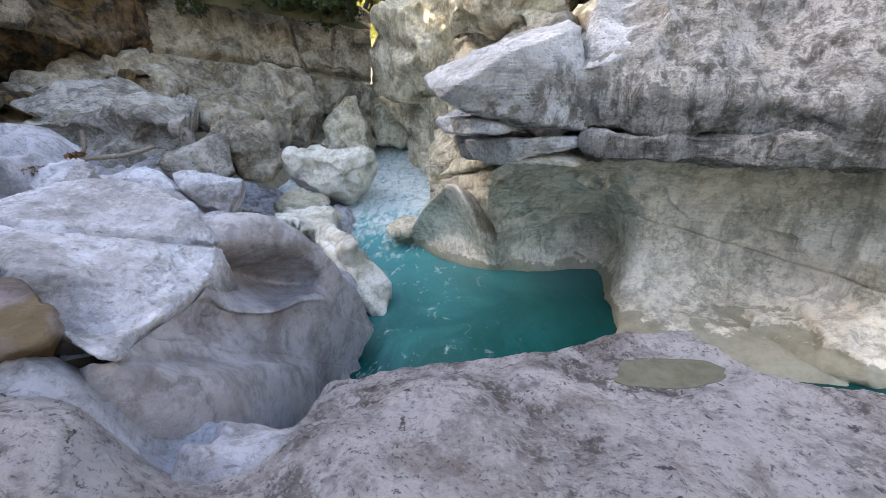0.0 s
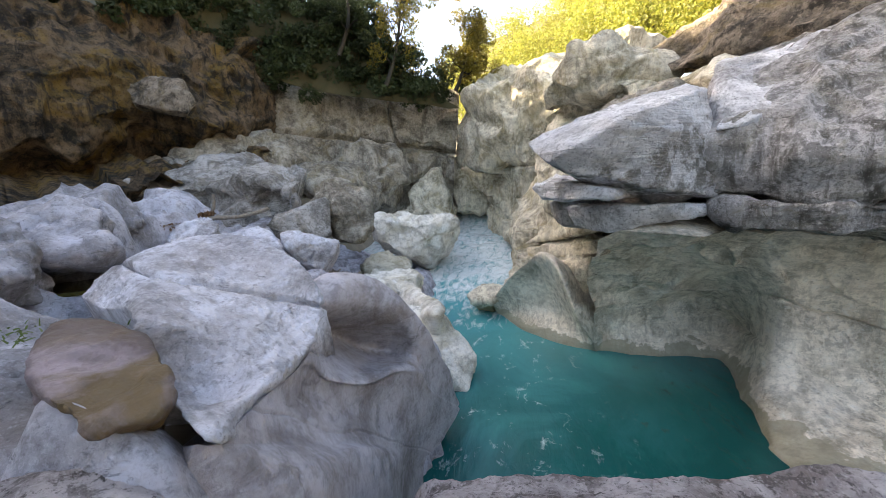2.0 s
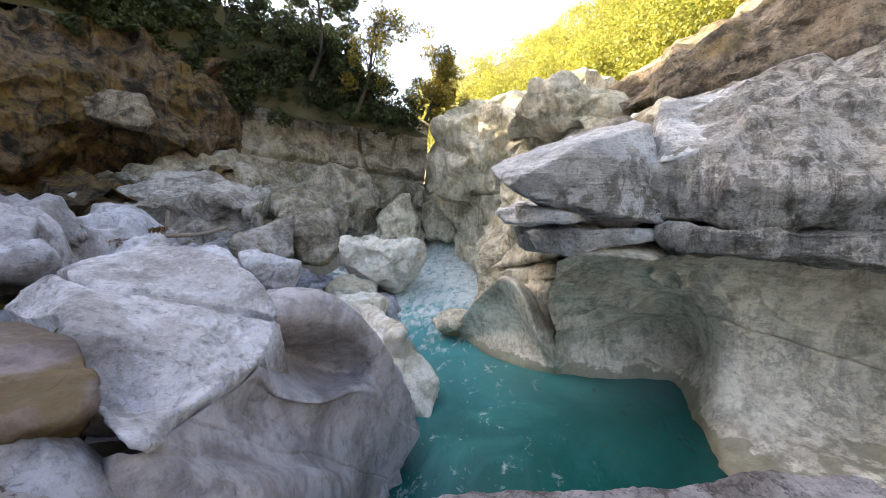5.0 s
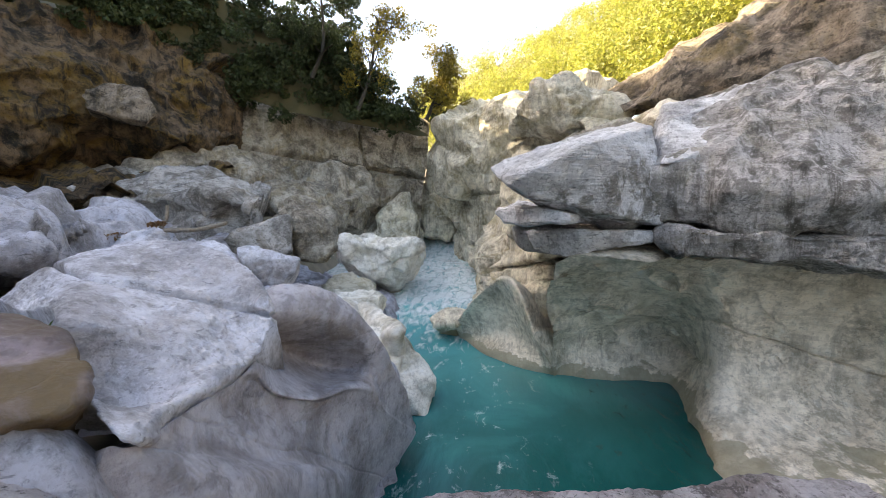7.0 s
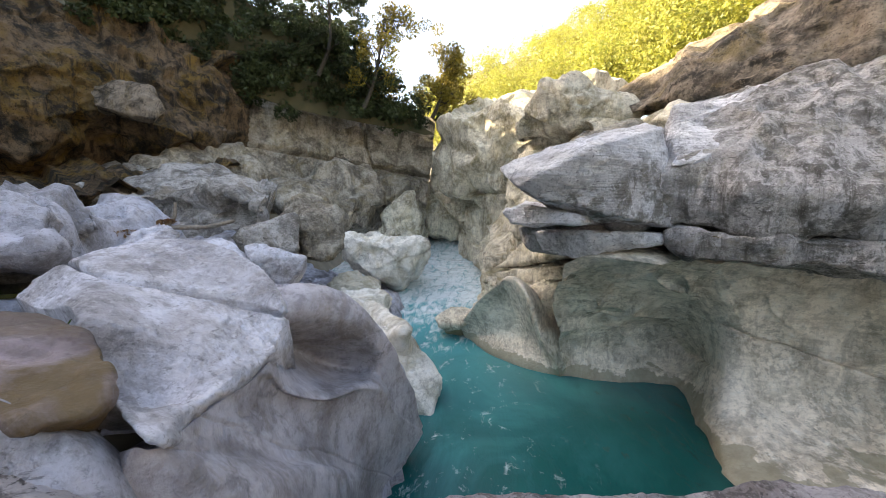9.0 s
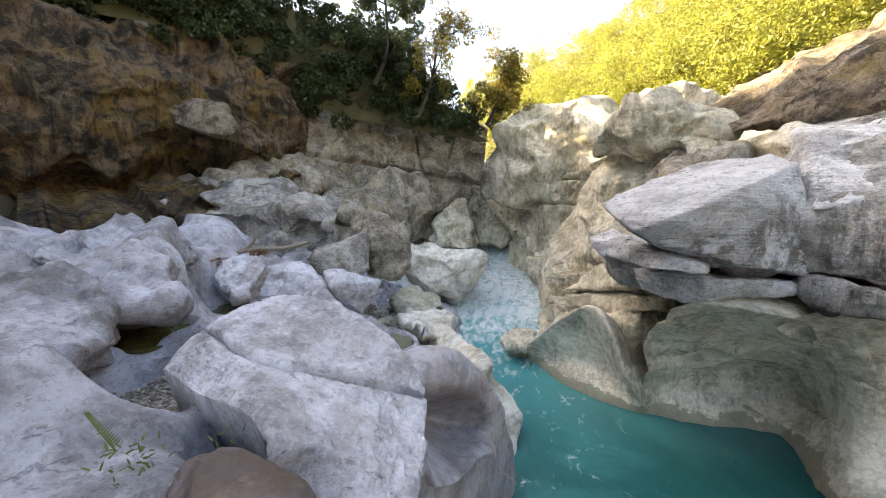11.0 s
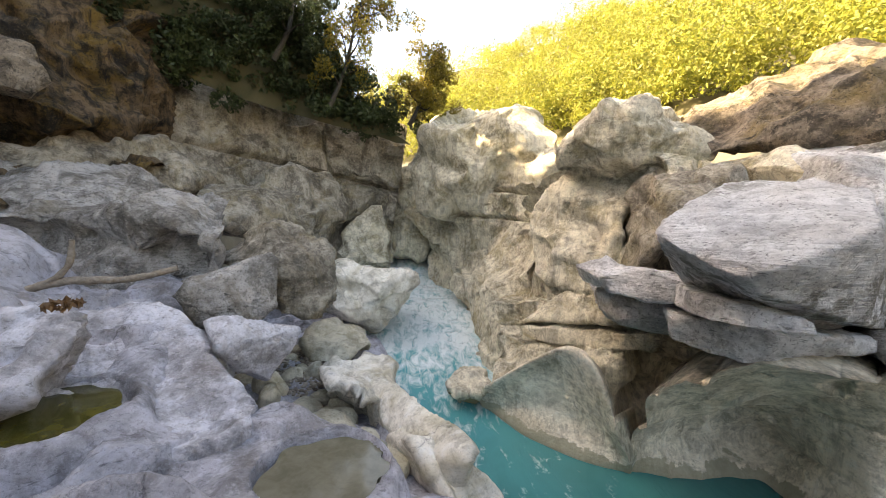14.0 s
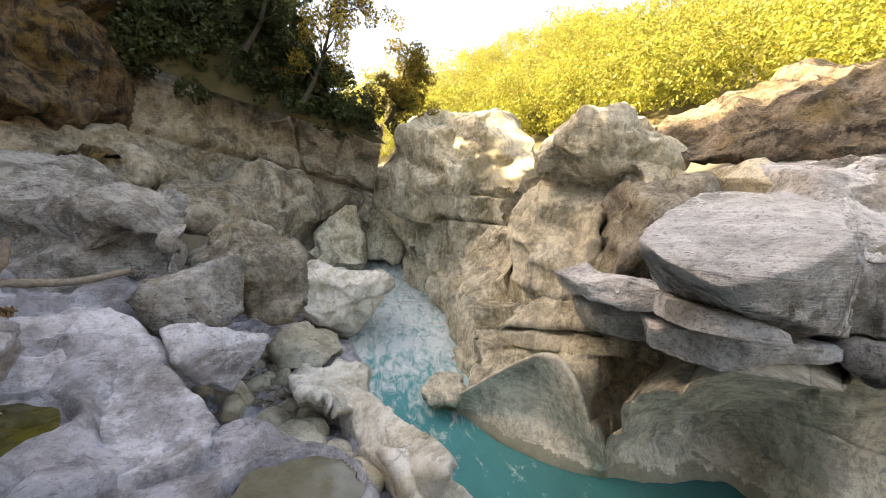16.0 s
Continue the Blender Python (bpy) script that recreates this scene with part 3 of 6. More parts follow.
middle_wall_rows.append([(1.53, 14.2, 6.93), (2.01, 12.24, 7.04), (2.92, 11.54, 7.12), (3.6, 10.75, 6.97), (4.69, 9.52, 6.89), (5.5, 8.22, 6.81)])
middle_wall_rows.append([(1.56, 15.65, 6.16), (1.86, 13.38, 5.91), (2.34, 12.12, 5.89), (2.7, 11.27, 5.88), (3.32, 9.97, 5.52), (4.39, 8.85, 5.57)])
middle_wall_rows.append([(1.48, 15.93, 4.35), (1.66, 13.7, 4.39), (2.04, 12.26, 4.62), (2.34, 11.02, 4.68), (2.84, 9.75, 4.61), (3.7, 8.66, 4.77)])
middle_wall_rows.append([(0.56, 14.68, 2.39), (1.28, 13.62, 2.84), (1.94, 12.16, 3.13), (2.38, 10.92, 3.38), (2.82, 9.48, 3.65), (3.31, 8.24, 3.9)])
put("rock_face", wall_mesh(middle_wall_rows, M_TAN, (1.5, 2.2, 0.2), nu=320, nv=220, relief=(0.022, 0.25), amp=0.045, size=1.3, seed=8, chip=1.5, tilt=0.34, fine=0.3, joint=0.1, grooves=[((0.760, -0.647, 0.058), -3.854, 0.06, 0.2), ((0.002, 0.225, 0.974), 5.915, 0.06, 0.2)]), right_bank)
far_wall_rows = []
far_wall_rows.append([(-2.99, 24.28, 7.16), (-1.38, 22.6, 7.24), (0.14, 20.91, 7.02), (1.41, 19.35, 6.83), (2.35, 17.62, 6.63)])
far_wall_rows.append([(-2.61, 25.14, 5.59), (-0.89, 22.43, 5.63), (0.46, 20.77, 5.54), (1.41, 18.64, 5.45), (1.93, 16.56, 5.37)])
far_wall_rows.append([(-1.85, 25.92, 3.71), (-0.39, 22.24, 3.73), (0.6, 19.11, 3.79), (1.19, 17.13, 3.79), (1.6, 15.68, 3.77)])
far_wall_rows.append([(-1.15, 25.25, 2.34), (-0.45, 20.09, 1.78), (0.03, 16.49, 1.59), (0.25, 14.46, 1.7), (0.73, 13.92, 1.88)])
far_wall_rows.append([(-0.95, 25.55, -0.8), (-0.25, 20.39, -0.8), (0.23, 16.79, -0.8), (0.45, 14.76, -0.8), (0.93, 14.22, -0.8)])
put("rock_face", wall_mesh(far_wall_rows, M_TAN, (1.5, 3.5, 0.2), nu=300, nv=220, relief=(0.035, 0.4), amp=0.05, size=1.5, seed=12, chip=2.0, tilt=0.3, fine=0.3, joint=0.1, grooves=[((-0.004, -0.086, 0.996), 5.126, 0.1, 0.35), ((0.965, -0.101, 0.241), -1.847, 0.1, 0.35), ((0.066, -0.028, 0.997), 5.098, 0.08, 0.25)]), right_bank)
cliff_rows = []
cliff_rows.append([(-18.09, 8.04, 11.63), (-18, 10.62, 12.23), (-17.19, 13.29, 12.88), (-16.58, 15.95, 13.67), (-14.84, 18.18, 13.73), (-13.73, 19.79, 13.27), (-15.1, 24.2, 13.64)])
cliff_rows.append([(-16.47, 7.08, 8.59), (-16.59, 9.54, 9.24), (-15.97, 12.09, 9.9), (-15.12, 14.23, 10.11), (-13.84, 16.63, 10.51), (-13.13, 18.73, 10.5), (-14.57, 23.08, 11.45)])
cliff_rows.append([(-16.93, 7.07, 6.56), (-16.67, 9.36, 7.07), (-15.83, 11.71, 7.42), (-15.01, 13.87, 7.92), (-13.54, 15.67, 8.15), (-13.01, 18, 8.74), (-14.19, 21.98, 9.77)])
cliff_rows.append([(-19.7, 8.02, 4.75), (-18.58, 10.19, 4.97), (-17.34, 12.6, 5.56), (-16.45, 15, 6.49), (-14.55, 16.7, 7.28), (-13.55, 18.35, 7.54), (-14.41, 21.85, 8.39)])
cliff_rows.append([(-13.97, 5.53, 3.11), (-13.14, 7.1, 3.87), (-12.08, 8.68, 4.4), (-11.93, 10.77, 5.02), (-11.76, 13.37, 5.7), (-11.72, 15.95, 6.35), (-12.57, 18.92, 6.95)])
put("rock_face", wall_mesh(cliff_rows, M_BROWN, (-5, 3, 1.5), nu=340, nv=240, relief=(0.05, 0.5), amp=0.16, size=1.0, seed=21, chip=2.0, tilt=0.3), left_bank)
far_left_wall_rows = []
far_left_wall_rows.append([(-16.78, 22.61, 12.32), (-13.92, 23.31, 12.29), (-11.26, 24.04, 12.34), (-8.68, 25.17, 12.33), (-5.6, 25.61, 11.89), (-3.21, 25.59, 10.91)])
far_left_wall_rows.append([(-14.01, 20.12, 8.54), (-12.8, 21.62, 8.69), (-10.96, 23.27, 9.14), (-8.5, 24.62, 9.1), (-5.82, 25.31, 8.74), (-3.52, 25.41, 8.06)])
far_left_wall_rows.append([(-12.61, 18.2, 6.31), (-11.81, 20.14, 6.53), (-10.72, 22.67, 6.81), (-8.38, 24.23, 6.75), (-6.08, 25.18, 6.6), (-3.79, 25.3, 6.05)])
far_left_wall_rows.append([(-11.4, 16.52, 4.51), (-11.19, 19.33, 4.63), (-10.41, 21.89, 4.85), (-8.38, 23.2, 3.72), (-6.47, 23.98, 3.4), (-4, 24.57, 2.76)])
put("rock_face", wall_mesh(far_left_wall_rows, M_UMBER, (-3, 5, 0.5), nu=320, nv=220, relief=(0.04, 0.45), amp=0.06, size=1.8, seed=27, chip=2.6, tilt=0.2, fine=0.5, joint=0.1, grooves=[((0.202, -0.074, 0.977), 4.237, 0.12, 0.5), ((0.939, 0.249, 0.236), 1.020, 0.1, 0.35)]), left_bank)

put("rock_face", rock_mesh([(1.46, 13.9, 6.98), (2.48, 13.2, 7.13), (2.72, 12.0, 6.7), (2.45, 11.7, 5.57), (2.22, 11.4, 4.42), (1.72, 11.1, 3.57), (1.34, 12.4, 3.52), (0.83, 13.4, 3.85), (0.79, 14.0, 5.46), (1.46, 12.3, 4.93), (2.89, 15.36, 6.9), (3.81, 14.73, 7.04), (4.02, 13.65, 6.65), (3.78, 13.38, 5.63), (3.57, 13.11, 4.6), (3.12, 12.84, 3.83), (2.78, 14.01, 3.79), (2.32, 14.91, 4.09), (2.29, 15.45, 5.54), (2.89, 13.92, 5.06)], M_TAN, level=6, amp=0.03, size=0.9, carve=0.55, sharp=12, facets=3, chip=1.1, seed=141), right_bank)
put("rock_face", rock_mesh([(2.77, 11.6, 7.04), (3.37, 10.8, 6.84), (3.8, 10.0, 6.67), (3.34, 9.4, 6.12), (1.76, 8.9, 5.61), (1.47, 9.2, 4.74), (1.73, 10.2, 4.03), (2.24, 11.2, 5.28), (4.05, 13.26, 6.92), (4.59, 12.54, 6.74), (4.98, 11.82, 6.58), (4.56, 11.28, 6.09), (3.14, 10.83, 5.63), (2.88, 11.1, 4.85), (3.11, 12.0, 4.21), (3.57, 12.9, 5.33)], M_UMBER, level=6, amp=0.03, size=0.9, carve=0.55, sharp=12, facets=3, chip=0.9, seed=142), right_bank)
put("rock_face", rock_mesh([(-1.71, 25.0, 4.07), (-0.83, 23.6, 6.11), (-0.14, 23.0, 6.58), (1.27, 22.2, 6.74), (1.86, 21.6, 6.13), (1.5, 21.0, 3.94), (1.42, 19.6, 2.3), (0.3, 20.6, 1.66), (-1.06, 23.6, 2.03), (-0.31, 26.92, 4.1), (0.48, 25.66, 5.94), (1.1, 25.12, 6.36), (2.37, 24.4, 6.51), (2.9, 23.86, 5.96), (2.58, 23.32, 3.99), (2.51, 22.06, 2.51), (1.5, 22.96, 1.93), (0.27, 25.66, 2.27)], M_TAN, level=6, amp=0.03, size=0.9, carve=0.55, sharp=12, facets=3, chip=1.6, seed=143), right_bank)
put("rock_face", rock_mesh([(1.31, 21.6, 6.55), (2.61, 19.6, 7.0), (3.2, 18.6, 6.69), (2.37, 17.4, 5.18), (1.74, 16.6, 3.4), (1.58, 16.2, 2.02), (0.87, 17.8, 0.96), (1.28, 20.4, 3.42), (2.77, 23.29, 6.34), (3.94, 21.49, 6.74), (4.47, 20.59, 6.46), (3.72, 19.51, 5.1), (3.15, 18.79, 3.5), (3.01, 18.43, 2.26), (2.37, 19.87, 1.3), (2.74, 22.21, 3.52)], M_TAN, level=6, amp=0.03, size=0.9, carve=0.55, sharp=12, facets=3, chip=1.6, seed=144), right_bank)
put("rock_face", rock_mesh([(0.35, 13.0, 2.51), (1.26, 12.2, 3.56), (1.82, 11.4, 3.76), (2.26, 10.4, 3.75), (2.38, 9.8, 3.63), (2.4, 9.8, 3.43), (1.97, 10.9, 3.14), (1.38, 12.0, 2.91), (1.69, 14.62, 2.59), (2.51, 13.9, 3.54), (3.01, 13.18, 3.72), (3.41, 12.28, 3.71), (3.51, 11.74, 3.6), (3.53, 11.74, 3.42), (3.15, 12.73, 3.16), (2.61, 13.72, 2.95)], M_TAN, level=5, amp=0.02, size=0.5, carve=0.3, sharp=14, facets=0, chip=0.6, seed=145), right_bank)
put("rock_face", rock_mesh([(0.3, 12.9, 1.99), (0.35, 13.0, 2.42), (1.43, 12.1, 2.79), (2.12, 10.9, 3.0), (2.39, 9.9, 3.13), (2.42, 9.9, 2.73), (1.97, 10.7, 2.59), (1.37, 11.9, 2.42), (1.62, 14.55, 2.05), (1.67, 14.64, 2.44), (2.64, 13.83, 2.77), (3.26, 12.75, 2.96), (3.51, 11.85, 3.08), (3.53, 11.85, 2.72), (3.13, 12.57, 2.59), (2.59, 13.65, 2.44)], M_TAN, level=5, amp=0.02, size=0.5, carve=0.3, sharp=14, facets=0, chip=0.6, seed=146), right_bank)
put("rock_face", rock_mesh([(-14.84, 13.0, 9.22), (-13.73, 13.1, 9.61), (-12.3, 13.2, 9.35), (-11.76, 13.0, 8.42), (-12.12, 12.9, 8.0), (-13.29, 12.7, 8.43), (-14.2, 12.6, 8.55), (-15.67, 13.99, 9.28), (-14.67, 14.08, 9.63), (-13.39, 14.17, 9.39), (-12.9, 13.99, 8.56), (-13.23, 13.9, 8.18), (-14.28, 13.72, 8.57), (-15.1, 13.63, 8.67)], M_RIM, level=5, amp=0.05, size=0.5, carve=0.4, sharp=12, facets=2, chip=0.5, seed=147), left_bank)

boulder_rows = []
boulder_rows.append([(-4.81, 3.58, 3.03), (-4.76, 3.86, 3.25), (-4.68, 4.18, 3.39), (-4.49, 4.46, 3.48), (-4.15, 4.71, 3.56), (-3.27, 4.55, 3.42), (-2.64, 4.25, 3.15), (-2.28, 3.96, 2.82)])
boulder_rows.append([(-4.61, 3.13, 3.58), (-4.56, 3.41, 3.8), (-4.48, 3.73, 3.94), (-4.29, 4.01, 4.03), (-3.95, 4.26, 4.11), (-3.07, 4.1, 3.97), (-2.44, 3.8, 3.7), (-2.08, 3.51, 3.37)])
boulder_rows.append([(-3.88, 2.77, 3.59), (-3.85, 2.94, 3.78), (-3.72, 3.01, 3.88), (-3.48, 3.14, 3.85), (-3.16, 3.27, 3.78), (-2.76, 3.35, 3.64), (-2.39, 3.4, 3.46), (-2.04, 3.39, 3.3)])
boulder_rows.append([(-3.15, 2.41, 3.71), (-3.19, 2.56, 3.78), (-2.91, 2.49, 3.73), (-2.67, 2.48, 3.62), (-2.53, 2.61, 3.5), (-2.35, 2.78, 3.45), (-2.25, 3.09, 3.34), (-2.05, 3.33, 3.23)])
boulder_rows.append([(-2.8, 2.19, 3.68), (-2.6, 2.06, 3.65), (-2.3, 1.89, 3.55), (-2.07, 1.8, 3.44), (-2.04, 2, 3.34), (-2.04, 2.3, 3.28), (-2.06, 2.7, 3.24), (-2.03, 3.2, 3.18)])
boulder_rows.append([(-2.72, 2.15, 3.66), (-2.43, 1.92, 3.57), (-1.98, 1.66, 3.43), (-1.57, 1.45, 3.36), (-1.68, 1.69, 3.3), (-1.82, 2.07, 3.23), (-1.91, 2.51, 3.14), (-1.97, 3.06, 3.14)])
boulder_rows.append([(-2.68, 2.45, 3.18), (-2.49, 2.3, 3.12), (-2.2, 2.13, 3.03), (-1.93, 1.99, 2.98), (-2, 2.15, 2.94), (-2.09, 2.4, 2.9), (-2.15, 2.68, 2.84), (-2.19, 3.04, 2.84)])
boulder_rows.append([(-2.66, 2.57, 2.43), (-2.52, 2.46, 2.39), (-2.29, 2.33, 2.32), (-2.08, 2.23, 2.28), (-2.14, 2.34, 2.25), (-2.21, 2.54, 2.21), (-2.25, 2.75, 2.17), (-2.28, 3.03, 2.17)])
put("boulder", wall_mesh(boulder_rows, M_PALE, (-0.1, 0.25, -0.6), nu=240, nv=200, amp=0.034, size=0.40, seed=41, tilt=0, relief=(0.022, 0.16), grooves=[((0.202, 0.380, 0.903), 3.915, 0.02, 0.12)], dents=[(-2.09, 2.05, 3.71, 0.62)]), None, "large pale bluish limestone boulder with a long crack across its top", "boulder")
scooped_rock_rows = []
scooped_rock_rows.append([(-2.97, 4.31, 2.61), (-2.83, 4.54, 2.72), (-2.67, 4.76, 2.73), (-2.36, 5.09, 2.58), (-2.06, 5.39, 2.18), (-1.77, 5.68, 1.56), (-1.73, 5.96, 1.16), (-1.66, 6.43, 0.61)])
scooped_rock_rows.append([(-2.62, 3.96, 3.41), (-2.48, 4.19, 3.52), (-2.32, 4.41, 3.53), (-2.01, 4.74, 3.38), (-1.71, 5.04, 2.98), (-1.42, 5.33, 2.36), (-1.38, 5.61, 1.96), (-1.31, 6.08, 1.41)])
scooped_rock_rows.append([(-2.35, 3.62, 3.2), (-2.28, 3.79, 3.26), (-2.15, 4, 3.23), (-1.94, 4.37, 3.1), (-1.71, 4.82, 2.77), (-1.47, 5.17, 2.31), (-1.4, 5.49, 1.82), (-1.22, 6.15, 0.96)])
scooped_rock_rows.append([(-2.29, 3.61, 2.99), (-2.54, 4.27, 2.74), (-2.53, 4.71, 2.5), (-2.34, 5.06, 2.23), (-2.01, 5.24, 2.09), (-1.6, 5.09, 2.11), (-1.42, 5.42, 1.54), (-1.19, 6.43, 0.57)])
scooped_rock_rows.append([(-2, 3.05, 3.08), (-1.97, 3.11, 2.99), (-1.93, 3.3, 2.72), (-1.82, 3.87, 2.37), (-1.66, 4.43, 2.22), (-1.5, 4.94, 1.95), (-1.42, 5.36, 1.39), (-1.21, 6.42, 0.48)])
scooped_rock_rows.append([(-1.95, 2.7, 3.05), (-1.97, 2.94, 2.94), (-1.93, 3.27, 2.65), (-1.81, 3.87, 2.29), (-1.66, 4.47, 2.09), (-1.49, 4.97, 1.77), (-1.4, 5.4, 1.28), (-1.19, 6.37, 0.43)])
scooped_rock_rows.append([(-1.86, 2.21, 3.12), (-1.93, 2.64, 2.87), (-1.91, 3.16, 2.5), (-1.81, 3.84, 2.01), (-1.67, 4.49, 1.63), (-1.5, 5.04, 1.31), (-1.4, 5.61, 0.73), (-1.29, 6, 0.37)])
scooped_rock_rows.append([(-1.64, 1.59, 3.26), (-1.7, 2.01, 2.94), (-1.71, 2.58, 2.54), (-1.71, 3.54, 1.81), (-1.66, 4.26, 1.25), (-1.61, 4.89, 0.81), (-1.52, 5.27, 0.49), (-1.44, 5.57, 0.28)])
scooped_rock_rows.append([(-1.72, 1.44, 3.21), (-1.56, 1.61, 3.03), (-1.42, 1.93, 2.73), (-1.47, 2.77, 1.97), (-1.53, 3.62, 1.27), (-1.66, 4.56, 0.6), (-1.64, 4.94, 0.29), (-1.58, 5.1, 0.26)])
scooped_rock_rows.append([(-1.72, 1.34, 2), (-1.56, 1.51, 2), (-1.42, 1.83, 2), (-1.47, 2.67, -0.8), (-1.53, 3.52, -0.8), (-1.66, 4.46, -0.8), (-1.64, 4.84, -0.8), (-1.58, 5, -0.8)])
put("scooped_rock", wall_mesh(scooped_rock_rows, M_POLISH, (-0.6, 0.3, -0.3), nu=260, nv=240, amp=0.02, size=0.7, seed=42, relief=(0.004, 0.15), tilt=0, grooves=[((0.203, 0.623, 0.756), 3.275, 0.008, 0.02)]), None, "grey polished limestone rock with a smooth scooped hollow above the pool", "rock")
boulder("rounded_boulder", [(-2.64, 1.47, 3.75), (-2.85, 1.72, 3.83), (-2.73, 1.91, 3.83), (-2.33, 1.85, 3.73), (-1.83, 1.57, 3.57), (-1.72, 1.36, 3.52), (-1.83, 1.19, 3.56), (-2.14, 1.21, 3.65), (-3.07, 1.73, 3.5), (-3.25, 1.98, 3.59), (-3.12, 2.17, 3.59), (-2.74, 2.14, 3.47), (-2.26, 1.89, 3.26), (-2.16, 1.67, 3.18), (-2.29, 1.48, 3.23), (-2.6, 1.49, 3.35)],
        M_RUST, "rounded rust-stained boulder wedged in a pothole", "boulder", level=6, amp=0.02, size=0.5, seed=44, relief=(0.008, 0.15), carve=0.3, sharp=5)
boulder("pool_block", [(-2.94, 8.75, 1.81), (-1.84, 8.85, 1.47), (-1.27, 8.56, 0.84), (-1.06, 8.35, 0.36), (-1.25, 7.79, -0.1), (-1.75, 7.77, 0.46), (-2.15, 7.97, 1.08), (-3.31, 10.16, 0.89), (-2.14, 10.29, 0.53), (-1.53, 10, -0.16), (-1.31, 9.78, -0.68), (-1.52, 9.21, -1.19), (-2.06, 9.23, -0.6), (-2.49, 9.44, 0.07)],
        M_CREAM, "angular pale limestone block at the pool edge", "rock", level=6, amp=0.03, size=0.6, seed=45, sharp=18, carve=0.3)
boulder("shore_rock", [(-3.96, 11.2, 1.79), (-3.38, 10.8, 1.81), (-3.12, 10.0, 1.64), (-2.48, 9.3, 1.72), (-1.88, 8.7, 1.86), (-1.77, 8.3, 1.83), (-1.92, 8.1, 1.7), (-2.63, 8.8, 1.41), (-3.28, 9.8, 1.37), (-3.94, 11.62, 0.18), (-3.41, 11.26, 0.2), (-3.18, 10.54, 0.04), (-2.6, 9.91, 0.12), (-2.06, 9.37, 0.24), (-1.96, 9.01, 0.22), (-2.1, 8.83, 0.1), (-2.74, 9.46, -0.16), (-3.32, 10.36, -0.2)],
        M_CREAM, "low cream-coloured water-worn limestone rock at the stream edge", "rock", level=6, amp=0.03, carve=0.25, size=0.6, seed=46, sharp=14, facets=2)
boulder("pale_block", [(-4.77, 10.8, 2.13), (-4.56, 11.38, 2.09), (-4, 11.91, 1.95), (-3.17, 11.62, 1.92), (-3.1, 10.65, 1.22), (-3.64, 9.94, 1.79), (-4.42, 10.15, 2.04), (-4.94, 11.89, 1.36), (-4.71, 12.43, 1.33), (-4.13, 12.92, 1.21), (-3.28, 12.66, 1.17), (-3.2, 11.73, 0.41), (-3.78, 11.1, 0.96), (-4.6, 11.29, 1.23)],
        M_CREAM, "pale square-edged limestone block beside the rapids", "rock", level=5, amp=0.035, carve=0.6, size=0.6, seed=47, sharp=14)
boulder("yellow_rock", [(-5.82, 13.31, 1.89), (-5.56, 14.32, 2.28), (-4.24, 14.55, 1.87), (-3.91, 13.5, 1.7), (-4.5, 12.54, 1.53), (-5.4, 12.63, 1.49), (-5.94, 14.44, 1.3), (-5.69, 15.28, 1.67), (-4.5, 15.48, 1.31), (-4.21, 14.62, 1.12), (-4.76, 13.83, 0.93), (-5.57, 13.88, 0.91)],
        M_COBBLE, "lumpy yellowish rock with small stones on it", "rock", level=5, amp=0.035, carve=0.6, size=0.5, seed=48, sharp=6)
boulder("stream_boulder", [(-6.4, 15.88, 3.07), (-6.29, 16.51, 3.63), (-5.54, 17.26, 3.86), (-4.42, 17.53, 3.73), (-3.2, 16.98, 3.48), (-2.59, 16.48, 3.15), (-3.26, 16.87, 1.95), (-4.06, 16.52, 1.4), (-5.09, 15.96, 1.96), (-5.94, 15.68, 2.41), (-6.7, 18.08, 2.37), (-6.57, 18.64, 2.94), (-5.81, 19.31, 3.18), (-4.68, 19.56, 3.05), (-3.47, 19.1, 2.79), (-2.85, 18.67, 2.44), (-3.53, 18.96, 1.26), (-4.32, 18.63, 0.7), (-5.37, 18.15, 1.24), (-6.24, 17.9, 1.69)],
        M_CREAM, "big pale limestone boulder beside the white water", "boulder", level=6, amp=0.042, carve=0.6, size=1.0, seed=49, sharp=13, facets=9)
boulder("pointed_rock", [(-7.02, 22.94, 3.54), (-6.11, 23.45, 4.99), (-4.87, 24.41, 6.13), (-3.83, 24.15, 4.17), (-3.88, 23.26, 2.92), (-5.66, 22.25, 3), (-7.16, 25.47, 2.93), (-6.31, 25.91, 4.26), (-5.16, 26.7, 5.32), (-4.21, 26.5, 3.51), (-4.26, 25.77, 2.36), (-5.92, 24.94, 2.42)],
        M_TAN, "pointed limestone rock above the stream", "rock", level=5, amp=0.08, size=1.2, seed=50, sharp=9)
# backing rock added to keep sky from showing through the throat
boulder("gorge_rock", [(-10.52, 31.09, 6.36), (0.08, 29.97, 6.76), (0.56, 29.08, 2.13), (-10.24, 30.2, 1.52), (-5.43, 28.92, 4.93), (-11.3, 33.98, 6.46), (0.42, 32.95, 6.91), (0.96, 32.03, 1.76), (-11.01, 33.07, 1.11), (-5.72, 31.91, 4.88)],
        M_UMBER, "added brown limestone backing closing the throat of the gorge", "rock", level=5, amp=0.08, size=1.4, seed=79, sharp=9)
